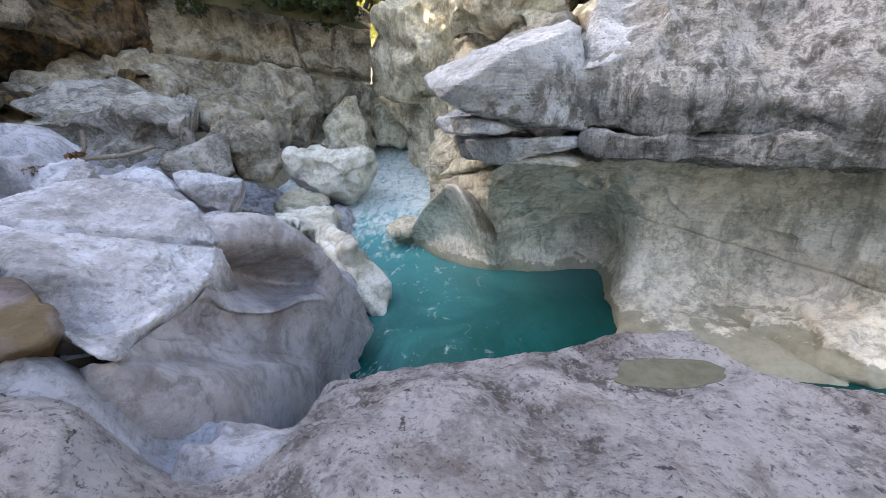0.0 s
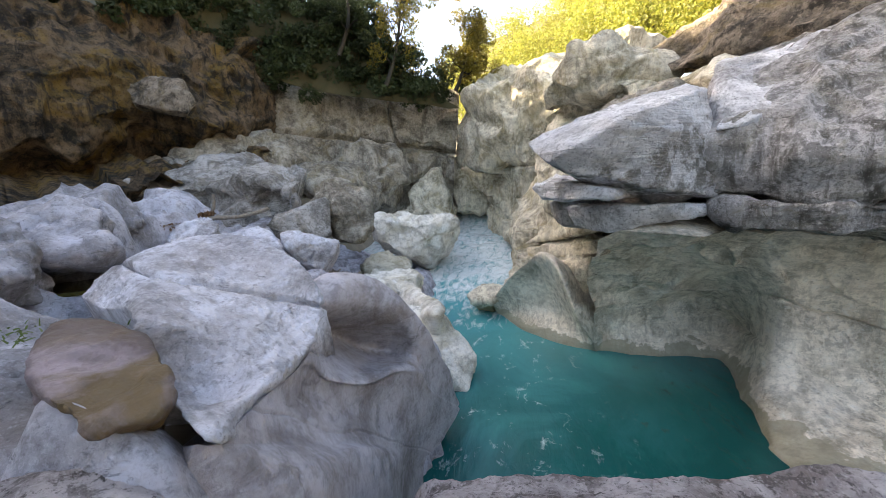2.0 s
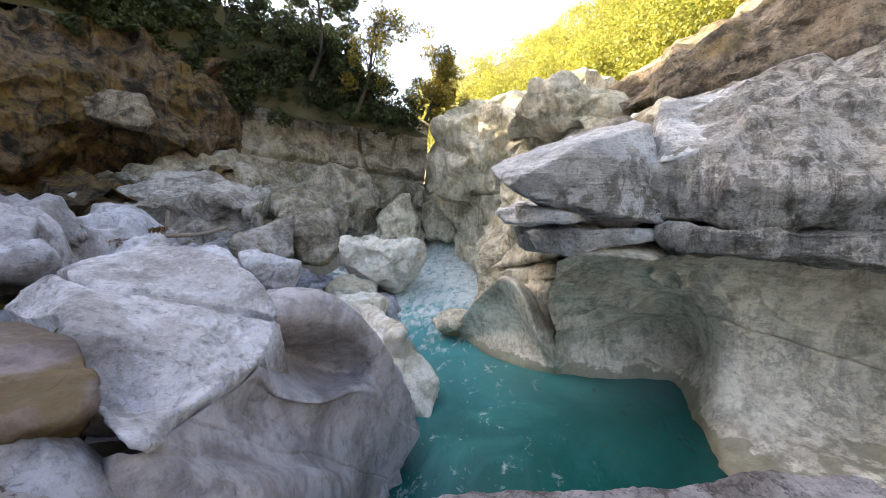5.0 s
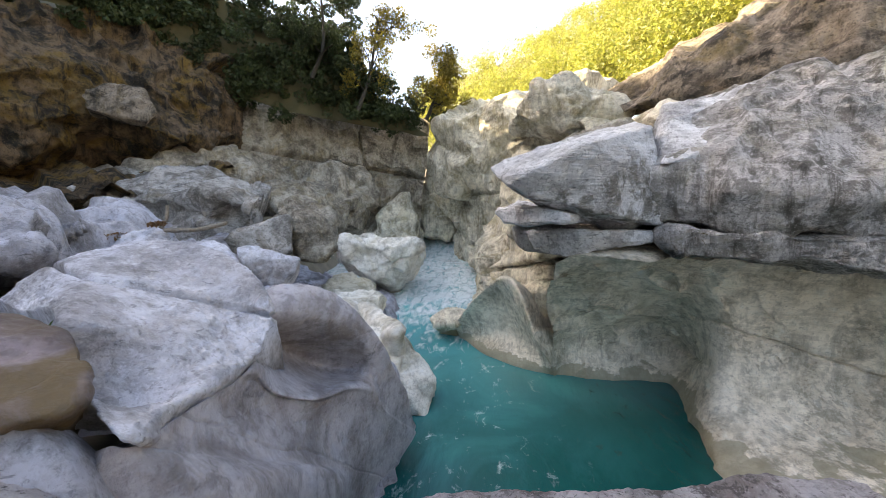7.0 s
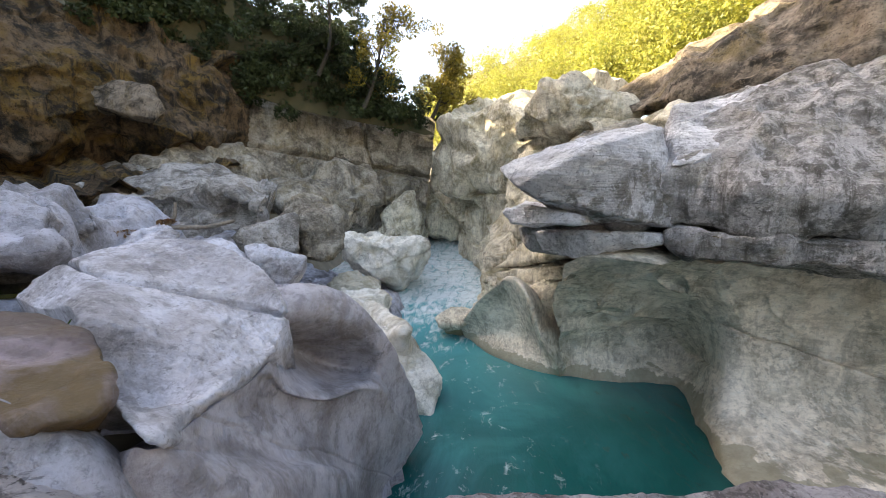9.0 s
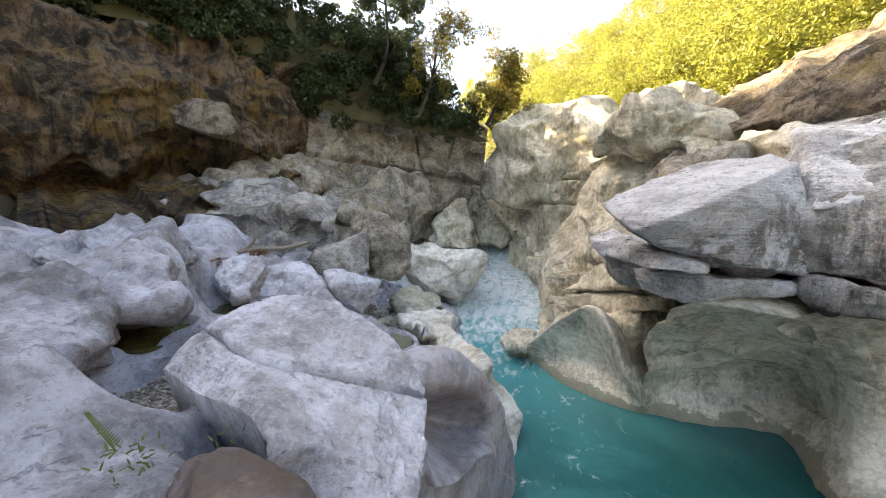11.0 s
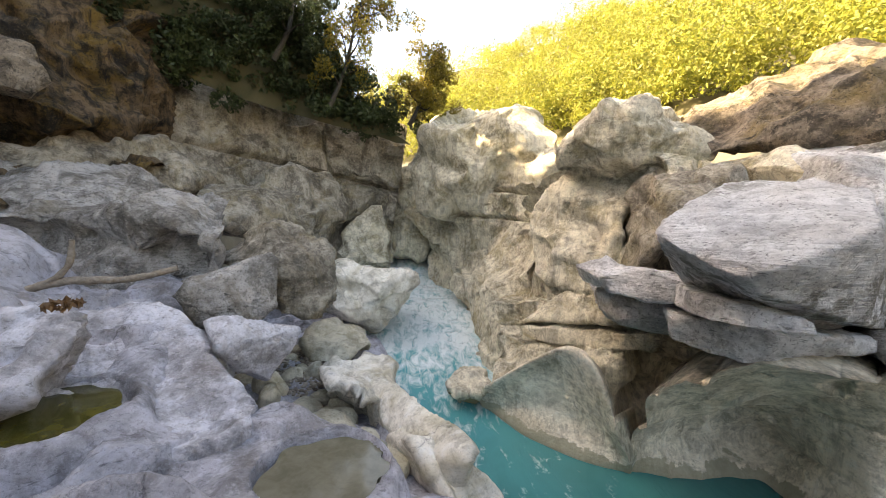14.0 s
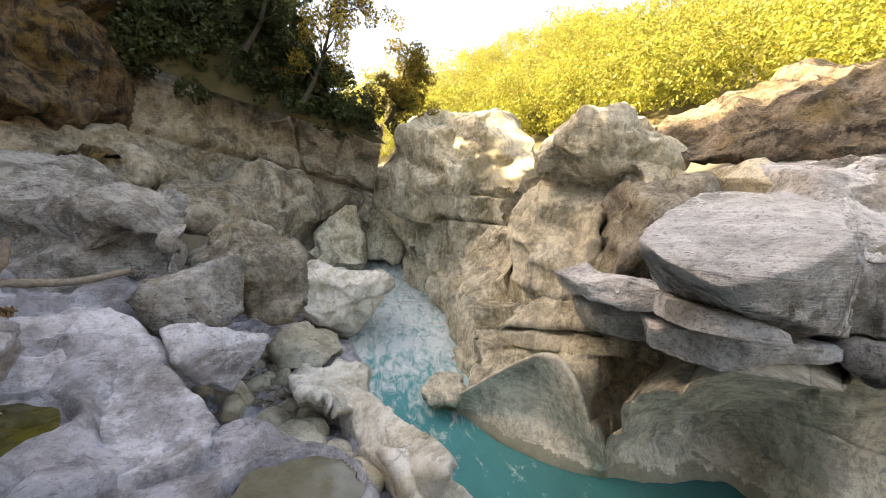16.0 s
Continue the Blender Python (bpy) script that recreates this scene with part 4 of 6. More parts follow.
boulder("gorge_rock", [(-5.57, 26.51, 6.18), (-3.51, 26.34, 6.96), (-1.84, 25.58, 5.96), (-1.24, 26.41, 4.41), (-1.9, 26.36, 2.74), (-3.75, 26.09, 3.22), (-5.39, 29.43, 5.53), (-3.47, 29.31, 6.25), (-1.91, 28.71, 5.33), (-1.37, 29.36, 3.88), (-1.98, 29.31, 2.34), (-3.69, 29.1, 2.78)],
        M_TAN, "mossy limestone rock at the throat of the gorge", "rock", level=5, amp=0.12, size=1.4, seed=51, sharp=9)
boulder("gorge_rock", [(-3.88, 25.99, 8.45), (-2.39, 24.83, 8.69), (-1.24, 24.09, 7.07), (-1.23, 25.46, 5.13), (-2.77, 26.15, 5.42), (-3.85, 26.36, 6.77), (-3.74, 28.86, 8.54), (-2.35, 27.93, 8.79), (-1.27, 27.35, 7.27), (-1.27, 28.45, 5.46), (-2.7, 29.01, 5.72), (-3.71, 29.18, 6.98)],
        M_TAN, "mossy limestone rock at the throat of the gorge", "rock", level=5, amp=0.12, size=1.2, seed=52, sharp=9)
boulder("shelf_boulder", [(-7.37, 12.1, 4.28), (-6.77, 12.2, 4.96), (-6.12, 12.0, 5.21), (-5.47, 12.2, 5.15), (-4.84, 12.0, 4.47), (-4.62, 11.8, 3.77), (-4.97, 11.4, 3.05), (-5.71, 11.2, 3.09), (-5.69, 11.2, 4.31), (-6.89, 11.5, 4.18), (-7.92, 13.67, 4.08), (-7.38, 13.76, 4.69), (-6.79, 13.58, 4.91), (-6.21, 13.76, 4.86), (-5.64, 13.58, 4.25), (-5.44, 13.4, 3.62), (-5.76, 13.04, 2.97), (-6.42, 12.86, 3.01), (-6.41, 12.86, 4.1), (-7.49, 13.13, 3.99)],
        M_UMBER, "dark-sided limestone boulder resting on the bank", "boulder", level=6, amp=0.03, carve=0.5, size=0.7, seed=53, sharp=16, facets=4)
boulder("shelf_boulder", [(-6.91, 9.9, 4.1), (-6.51, 10.4, 4.18), (-5.74, 10.8, 4.57), (-5.6, 10.8, 4.39), (-5.58, 10.6, 3.45), (-6.1, 10.2, 2.99), (-6.68, 9.8, 3.26), (-6.96, 9.5, 3.87), (-7.44, 11.24, 3.88), (-7.08, 11.68, 3.95), (-6.39, 12.05, 4.3), (-6.27, 12.05, 4.14), (-6.25, 11.86, 3.29), (-6.72, 11.5, 2.88), (-7.24, 11.15, 3.12), (-7.49, 10.88, 3.67)],
        M_GREY, "blocky grey limestone boulder leaning on a darker one", "boulder", level=6, amp=0.02, carve=0.2, size=0.7, seed=153, sharp=18, facets=0, chip=0.7)
boulder("small_boulder", [(-5.95, 8.6, 3.7), (-5.53, 8.8, 3.71), (-4.74, 9.4, 3.35), (-4.86, 9.3, 3.07), (-5.21, 9.1, 2.57), (-5.54, 8.6, 2.96), (-5.58, 8.2, 3.4), (-6.29, 9.53, 3.26), (-5.91, 9.71, 3.26), (-5.2, 10.25, 2.94), (-5.31, 10.16, 2.69), (-5.62, 9.98, 2.24), (-5.92, 9.53, 2.59), (-5.96, 9.17, 2.99)],
        M_PALE, "angular grey limestone boulder on the bank", "boulder", level=6, amp=0.02, carve=0.25, size=0.5, seed=54, sharp=16, facets=2)
boulder("bank_rock", [(-7.36, 3.85, 4.63), (-6.94, 4.36, 4.75), (-5.91, 4.43, 4.47), (-5.32, 3.99, 3.99), (-5.81, 3.58, 3.9), (-6.52, 3.46, 4.2), (-8.17, 4.49, 4.09), (-7.78, 4.98, 4.2), (-6.87, 5.14, 3.92), (-6.38, 4.78, 3.42), (-6.85, 4.35, 3.34), (-7.48, 4.19, 3.65)],
        M_BANK, "smooth grey limestone rock beside a small pool", "rock", level=5, amp=0.042, carve=0.6, size=0.7, seed=55, sharp=7)
boulder("bank_rock", [(-6.48, 2.59, 4.65), (-6.08, 3.07, 4.54), (-5.91, 3.4, 4.43), (-5.61, 3.44, 4.21), (-5.14, 2.99, 3.91), (-5.11, 2.58, 3.85), (-5.38, 2.12, 3.84), (-7.14, 3.03, 3.99), (-6.77, 3.49, 3.89), (-6.6, 3.81, 3.77), (-6.34, 3.86, 3.56), (-5.96, 3.48, 3.25), (-5.96, 3.1, 3.18), (-6.22, 2.64, 3.17)],
        M_BANK, "smooth grey limestone rock beside a small pool", "rock", level=6, amp=0.035, carve=0.6, size=0.7, seed=56, sharp=7)
boulder("bank_rock", [(-9.16, 5.62, 4.69), (-9.15, 6.66, 5.08), (-8.46, 6.92, 4.82), (-7.28, 6.41, 4.32), (-6.9, 5.21, 3.91), (-7.64, 4.71, 3.74), (-9.97, 6.3, 4.27), (-9.91, 7.21, 4.63), (-9.32, 7.48, 4.39), (-8.35, 7.11, 3.94), (-8.1, 6.08, 3.55), (-8.75, 5.58, 3.39)],
        M_BANK, "smooth grey limestone rock on the bank", "rock", level=5, amp=0.049, carve=0.6, size=0.7, seed=57, sharp=7)
bank_slab_rows = []
bank_slab_rows.append([(-9.09, 9.08, 3.01), (-8.34, 9.21, 3.1), (-7.78, 9.36, 3.23), (-7.16, 9.4, 3.35), (-6.51, 9.22, 3.19), (-5.9, 8.73, 2.88), (-5.24, 8.08, 2.62), (-4.81, 7.7, 2.55)])
bank_slab_rows.append([(-8.99, 8.73, 3.51), (-8.24, 8.86, 3.6), (-7.68, 9.01, 3.73), (-7.06, 9.05, 3.85), (-6.41, 8.87, 3.69), (-5.8, 8.38, 3.38), (-5.14, 7.73, 3.12), (-4.71, 7.35, 3.05)])
bank_slab_rows.append([(-8.4, 8.15, 3.41), (-7.64, 8.17, 3.4), (-7.27, 8.28, 3.39), (-6.86, 8.29, 3.41), (-6.33, 8.13, 3.33), (-5.73, 7.8, 3.21), (-5.17, 7.48, 3.04), (-4.7, 7.32, 3.01)])
bank_slab_rows.append([(-7.86, 7.63, 3.27), (-7.29, 7.77, 3.25), (-7.03, 7.79, 3.21), (-6.46, 7.64, 3.13), (-5.82, 7.42, 3.03), (-5.31, 7.26, 2.95), (-4.96, 7.2, 2.94), (-4.71, 7.29, 2.98)])
bank_slab_rows.append([(-7.74, 7.51, 3.17), (-7.11, 7.59, 3.14), (-6.71, 7.44, 3.09), (-6.28, 7.45, 3.04), (-5.71, 7.28, 2.97), (-5.25, 7.17, 2.91), (-4.92, 7.14, 2.91), (-4.71, 7.24, 2.96)])
bank_slab_rows.append([(-7.57, 7.34, 3.13), (-6.9, 7.42, 3.1), (-6.3, 7.09, 2.99), (-5.83, 6.94, 2.95), (-5.36, 6.78, 2.93), (-5.07, 6.85, 2.92), (-4.84, 6.93, 2.9), (-4.69, 7.16, 2.92)])
bank_slab_rows.append([(-7.51, 7.28, 3.09), (-6.74, 7.29, 3.07), (-6.08, 6.86, 2.97), (-5.57, 6.6, 2.9), (-5.23, 6.56, 2.89), (-5, 6.69, 2.88), (-4.8, 6.8, 2.89), (-4.67, 7.06, 2.9)])
bank_slab_rows.append([(-7.51, 7.13, 2.49), (-6.74, 7.14, 2.47), (-6.08, 6.71, 2.37), (-5.57, 6.45, 2.3), (-5.23, 6.41, 2.29), (-5, 6.54, 2.28), (-4.8, 6.65, 2.29), (-4.67, 6.91, 2.3)])
put("bank_slab", wall_mesh(bank_slab_rows, M_PALE, (-0.1, 0.3, -0.5), nu=200, nv=150, amp=0.035, size=0.5, seed=74, chip=0.5, tilt=0.08, fine=0.5, joint=0.04), None, "ridged pale limestone slab above a round pothole", "rock")
boulder("jagged_rock", [(-7.73, 7.13, 3.99), (-7.28, 7.33, 4.1), (-6.99, 7.54, 4.32), (-6.48, 7.2, 4), (-6.51, 6.45, 3.46), (-7.19, 6.59, 3.67), (-8.11, 7.7, 3.54), (-7.71, 7.89, 3.64), (-7.45, 8.09, 3.84), (-7.02, 7.82, 3.54), (-7.08, 7.18, 3.04), (-7.67, 7.27, 3.24)],
        M_PALE, "jagged grey limestone rock on the bank", "rock", level=5, amp=0.042, carve=0.6, size=0.5, seed=76, sharp=9)
shelf_rock_rows = []
shelf_rock_rows.append([(-22.95, 15.0, 6.19), (-18.6, 15.0, 6.39), (-16.11, 15.0, 6.45), (-12.7, 15.0, 6.53), (-10.42, 15.0, 6.22), (-8.56, 14.6, 5.4)])
shelf_rock_rows.append([(-18.87, 12.4, 5.45), (-15.39, 12.4, 5.64), (-13.4, 12.4, 5.67), (-10.6, 12.3, 5.66), (-8.79, 12.3, 5.63), (-7.27, 11.9, 5.05)])
shelf_rock_rows.append([(-16.99, 11.2, 5.0), (-13.92, 11.2, 5.14), (-12.16, 11.2, 5.17), (-9.67, 11.1, 5.17), (-8.14, 11.0, 5.12), (-6.76, 10.9, 4.76)])
shelf_rock_rows.append([(-17.52, 11.5, 4.49), (-14.34, 11.5, 4.62), (-12.51, 11.5, 4.64), (-9.92, 11.4, 4.67), (-8.34, 11.3, 4.63), (-6.81, 11.0, 4.52)])
shelf_rock_rows.append([(-16.63, 10.9, 3.88), (-13.63, 10.9, 3.95), (-11.91, 10.9, 3.97), (-9.47, 10.8, 4.06), (-8.04, 10.8, 4.12), (-6.72, 10.8, 4.23)])
shelf_rock_rows.append([(-16.41, 10.7, 2.84), (-13.46, 10.7, 2.88), (-11.76, 10.7, 2.91), (-9.35, 10.6, 2.98), (-7.94, 10.6, 3.0), (-6.64, 10.6, 3.02)])
put("shelf_rock", wall_mesh(shelf_rock_rows, M_GREY, (-1.2, 1.8, -0.6), nu=260, nv=130, amp=0.04, size=1.0, seed=58, chip=1.3, tilt=0.28, fine=0.7, joint=0.08), None, "broad pale limestone shelf with a dark undercut below the brown cliff", "rock")
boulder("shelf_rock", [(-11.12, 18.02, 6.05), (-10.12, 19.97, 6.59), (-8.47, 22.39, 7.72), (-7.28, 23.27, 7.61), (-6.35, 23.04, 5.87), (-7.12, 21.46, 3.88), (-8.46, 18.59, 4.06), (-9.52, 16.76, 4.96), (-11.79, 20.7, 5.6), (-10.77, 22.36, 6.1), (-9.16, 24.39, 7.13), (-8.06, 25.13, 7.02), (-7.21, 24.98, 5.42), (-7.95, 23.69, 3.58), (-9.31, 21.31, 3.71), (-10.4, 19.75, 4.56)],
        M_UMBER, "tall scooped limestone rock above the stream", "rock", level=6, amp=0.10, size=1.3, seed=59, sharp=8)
fin_rock_rows = []
fin_rock_rows.append([(-0.37, 13.45, 0.27), (0.22, 12.31, 1.3), (0.77, 11.69, 1.95), (1.13, 11.17, 2.31), (1.39, 10.8, 2.25), (1.6, 10.62, 1.94), (1.82, 10.56, 1.42), (1.91, 10.51, 1.05)])
fin_rock_rows.append([(-0.87, 12.75, 0.62), (-0.28, 11.61, 1.65), (0.27, 10.99, 2.3), (0.63, 10.47, 2.66), (0.89, 10.1, 2.6), (1.1, 9.92, 2.29), (1.32, 9.86, 1.77), (1.41, 9.81, 1.4)])
fin_rock_rows.append([(-0.79, 12.84, 0.33), (-0.14, 11.94, 1.13), (0.36, 11.45, 1.59), (0.75, 10.93, 1.84), (1.02, 10.46, 1.78), (1.21, 10.18, 1.58), (1.39, 9.92, 1.21), (1.61, 9.79, 0.84)])
fin_rock_rows.append([(-0.7, 12.84, 0.12), (0.06, 11.97, 0.55), (0.58, 11.51, 0.76), (0.98, 11.08, 0.86), (1.26, 10.72, 0.83), (1.48, 10.41, 0.77), (1.7, 10.11, 0.57), (1.88, 9.89, 0.42)])
fin_rock_rows.append([(-0.58, 12.84, 0), (0.03, 11.72, 0), (0.53, 11.14, 0), (0.96, 10.7, 0), (1.28, 10.46, 0), (1.57, 10.3, 0), (1.85, 10.19, 0), (2.03, 10.08, 0)])
fin_rock_rows.append([(-0.38, 13.14, -0.9), (0.23, 12.02, -0.9), (0.73, 11.44, -0.9), (1.16, 11, -0.9), (1.48, 10.76, -0.9), (1.77, 10.6, -0.9), (2.05, 10.49, -0.9), (2.23, 10.38, -0.9)])
put("fin_rock", wall_mesh(fin_rock_rows, M_WASH, (0.8, 0.6, -0.1), nu=150, nv=130, amp=0.025, size=0.8, seed=60, relief=(0.006, 0.2), tilt=0), None, "fin-shaped pale rock hollowed by water at the pool", "rock")
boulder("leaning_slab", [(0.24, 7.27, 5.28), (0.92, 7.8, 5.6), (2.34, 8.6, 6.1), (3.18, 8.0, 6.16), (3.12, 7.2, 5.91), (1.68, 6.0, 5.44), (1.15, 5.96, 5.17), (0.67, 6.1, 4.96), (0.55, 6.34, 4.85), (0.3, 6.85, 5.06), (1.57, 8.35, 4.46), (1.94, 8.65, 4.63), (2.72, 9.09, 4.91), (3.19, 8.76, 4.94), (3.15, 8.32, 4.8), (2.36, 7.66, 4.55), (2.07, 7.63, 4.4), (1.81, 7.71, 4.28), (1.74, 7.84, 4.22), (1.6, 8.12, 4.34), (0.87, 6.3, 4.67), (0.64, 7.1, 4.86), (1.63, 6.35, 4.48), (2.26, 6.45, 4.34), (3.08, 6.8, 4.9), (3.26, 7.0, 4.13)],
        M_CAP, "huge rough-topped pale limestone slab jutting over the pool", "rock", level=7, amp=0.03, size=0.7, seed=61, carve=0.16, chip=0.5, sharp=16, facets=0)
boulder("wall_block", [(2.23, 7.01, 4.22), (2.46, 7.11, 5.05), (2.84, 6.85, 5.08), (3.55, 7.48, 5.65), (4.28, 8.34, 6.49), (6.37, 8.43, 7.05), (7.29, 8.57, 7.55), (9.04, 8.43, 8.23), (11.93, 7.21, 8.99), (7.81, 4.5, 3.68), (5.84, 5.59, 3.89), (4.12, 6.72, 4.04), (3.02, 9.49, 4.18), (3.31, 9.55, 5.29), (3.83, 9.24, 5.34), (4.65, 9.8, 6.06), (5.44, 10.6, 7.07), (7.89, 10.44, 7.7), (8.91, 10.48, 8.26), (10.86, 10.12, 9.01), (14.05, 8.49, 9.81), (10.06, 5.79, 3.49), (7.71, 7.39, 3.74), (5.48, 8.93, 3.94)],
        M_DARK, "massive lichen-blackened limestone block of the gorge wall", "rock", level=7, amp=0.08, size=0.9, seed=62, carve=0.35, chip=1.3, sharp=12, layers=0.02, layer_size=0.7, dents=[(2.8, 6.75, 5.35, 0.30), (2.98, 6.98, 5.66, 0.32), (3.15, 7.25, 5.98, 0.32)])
boulder("ledge_plate", [(0.7, 7.16, 4.52), (0.95, 6.9, 4.51), (1.16, 6.6, 4.46), (1.52, 6.37, 4.35), (1.55, 6.37, 4.23), (1.09, 6.5, 4.23), (0.82, 6.9, 4.23), (0.74, 7.3, 4.26), (1.64, 8.72, 4.45), (1.86, 8.49, 4.44), (2.05, 8.22, 4.4), (2.37, 8.01, 4.3), (2.4, 8.01, 4.19), (1.99, 8.13, 4.19), (1.74, 8.49, 4.19), (1.67, 8.85, 4.22)],
        M_SLAB, "thin limestone plate of the bedding ledge", "rock", level=6, amp=0.02, size=0.4, seed=63, carve=0.2, chip=0.5, sharp=14, facets=0)
boulder("ledge_plate", [(0.45, 8.85, 4.48), (0.9, 8.51, 4.67), (1.62, 7.87, 4.45), (1.66, 7.86, 4.27), (1.1, 8.29, 4.16), (0.59, 8.74, 4.23), (0.52, 10.24, 4.51), (1.05, 9.9, 4.72), (1.9, 9.24, 4.47), (1.95, 9.23, 4.25), (1.29, 9.68, 4.13), (0.69, 10.14, 4.21)],
        M_SLAB, "thin limestone plate of the bedding ledge", "rock", level=5, amp=0.03, size=0.4, seed=78, carve=0.3, chip=0.6, sharp=12)
boulder("ledge_plate", [(1.02, 7.9, 4.04), (1.47, 7.4, 3.96), (2.09, 6.9, 4.06), (3.03, 6.9, 4.0), (3.06, 6.9, 3.87), (2.24, 6.95, 3.88), (1.6, 7.3, 3.54), (1.16, 8.0, 3.65), (1.97, 9.47, 3.98), (2.39, 8.99, 3.91), (2.98, 8.52, 4.0), (3.88, 8.52, 3.94), (3.9, 8.52, 3.82), (3.13, 8.57, 3.83), (2.52, 8.9, 3.51), (2.1, 9.56, 3.61)],
        M_SLAB, "thin limestone plate of the bedding ledge", "rock", level=6, amp=0.02, size=0.4, seed=64, carve=0.2, chip=0.5, sharp=14, facets=0)
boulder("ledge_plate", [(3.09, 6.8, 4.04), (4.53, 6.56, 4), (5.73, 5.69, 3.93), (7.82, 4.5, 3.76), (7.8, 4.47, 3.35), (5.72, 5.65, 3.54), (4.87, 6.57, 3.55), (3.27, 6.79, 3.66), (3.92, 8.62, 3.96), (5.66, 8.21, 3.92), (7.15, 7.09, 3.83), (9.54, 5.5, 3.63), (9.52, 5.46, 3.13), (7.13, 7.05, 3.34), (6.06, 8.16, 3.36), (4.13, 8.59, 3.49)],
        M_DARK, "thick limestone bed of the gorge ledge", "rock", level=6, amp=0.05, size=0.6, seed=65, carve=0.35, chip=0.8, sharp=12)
boulder("ridge_block", [(0.95, 12.63, 6.72), (0.92, 12.37, 7.22), (1.37, 11.96, 7.72), (1.71, 11.45, 8.17), (2.69, 11.35, 8.33), (3.76, 11.72, 8.09), (4.29, 11.64, 7.76), (3.98, 11.13, 7.14), (2.38, 11.59, 7.05), (2.18, 14.76, 7.41), (2.16, 14.52, 7.93), (2.64, 14.11, 8.47), (3.01, 13.62, 8.95), (3.98, 13.43, 9.08), (4.98, 13.66, 8.79), (5.49, 13.55, 8.44), (5.27, 13.13, 7.83), (3.69, 13.73, 7.76)],
        M_TAN, "jagged overhanging block on the gorge rim", "rock", level=6, amp=0.06, size=0.8, seed=66, carve=0.6, sharp=10)
boulder("ridge_block", [(3.46, 11.29, 7.17), (4.09, 12.09, 8.11), (5.1, 11.62, 8.69), (5.66, 10.75, 8.59), (6.07, 9.08, 8.42), (8.67, 7.64, 9.15), (7.9, 7.16, 6.99), (5.77, 8.4, 6.97), (4.89, 9.71, 7.06), (5.72, 13.32, 8.02), (6.2, 13.94, 8.96), (7.19, 13.37, 9.54), (7.82, 12.49, 9.45), (8.39, 10.84, 9.32), (10.75, 9.14, 9.96), (10.24, 8.75, 7.78), (8.28, 10.24, 7.81), (7.31, 11.65, 7.91)],
        M_RIM, "long limestone block of the gorge rim", "rock", level=6, amp=0.05, size=0.9, seed=67, carve=0.6, chip=1.2, sharp=10)
boulder("ridge_block", [(5.11, 9.95, 7.73), (5.62, 10.08, 8.67), (6.73, 10.26, 9.23), (7.67, 9.72, 8.71), (9.24, 9.09, 8.59), (8.72, 8.54, 7.49), (7.44, 8.99, 7.43), (6.62, 11.99, 8.77), (7.08, 12.01, 9.66), (8.1, 12.05, 10.16), (9.04, 11.53, 9.65), (10.53, 10.84, 9.5), (10.15, 10.43, 8.47), (8.93, 10.95, 8.44)],
        M_RIM, "dark limestone block of the gorge rim", "rock", level=6, amp=0.05, size=0.9, seed=68, carve=0.6, chip=1.2, sharp=10)
boulder("rim_boulder", [(-3.46, 22.4, 8.27), (-2.72, 21.41, 9.65), (-1.14, 20.48, 10.35), (0.59, 19.9, 10.43), (2.31, 19.09, 10.15), (3.48, 18.29, 9.2), (3.56, 17.82, 8.46), (2.51, 17.97, 6.19), (0.77, 19.74, 5.75), (-2.22, 22.59, 5.88), (-2.8, 25.87, 9.09), (-2.05, 25.02, 10.5), (-0.44, 24.21, 11.25), (1.33, 23.67, 11.35), (3.11, 22.93, 11.09), (4.37, 22.22, 10.14), (4.5, 21.85, 9.4), (3.44, 22.13, 7.04), (1.56, 23.69, 6.57), (-1.55, 26.06, 6.69)],
        M_TAN, "great rounded boulder capping the gorge wall", "boulder", level=6, amp=0.05, size=1.5, seed=69, sharp=7)
boulder("midstream_rock", [(-1.72, 12.89, 0.76), (-1.26, 13.36, 0.96), (-0.61, 13.29, 1.03), (-0.54, 12.67, 0.85), (-0.95, 12.3, 0.69), (-1.53, 12.46, 0.68), (-1.5, 13.6, 0.14), (-1.11, 13.98, 0.32), (-0.54, 13.92, 0.39), (-0.48, 13.41, 0.21), (-0.83, 13.1, 0.06), (-1.34, 13.24, 0.05)],
        M_TAN, "low brown rock in the rapids", "rock", level=5, amp=0.06, size=0.4, seed=70, sharp=9)
boulder("scree_rock", [(-14.64, 14.62, 6.65), (-13.87, 16.3, 7.69), (-12.5, 18.53, 8.23), (-11.09, 18.05, 6.49), (-11.56, 16.43, 5.85), (-12.62, 13.78, 5.77), (-16.01, 16.71, 6.45), (-15.23, 18.18, 7.39), (-13.92, 20.12, 7.87), (-12.72, 19.82, 6.3), (-13.22, 18.44, 5.73), (-14.32, 16.12, 5.66)],
        M_UMBER, "broken limestone at the foot of the brown cliff", "rock", level=6, amp=0.08, size=0.9, seed=73, sharp=9)
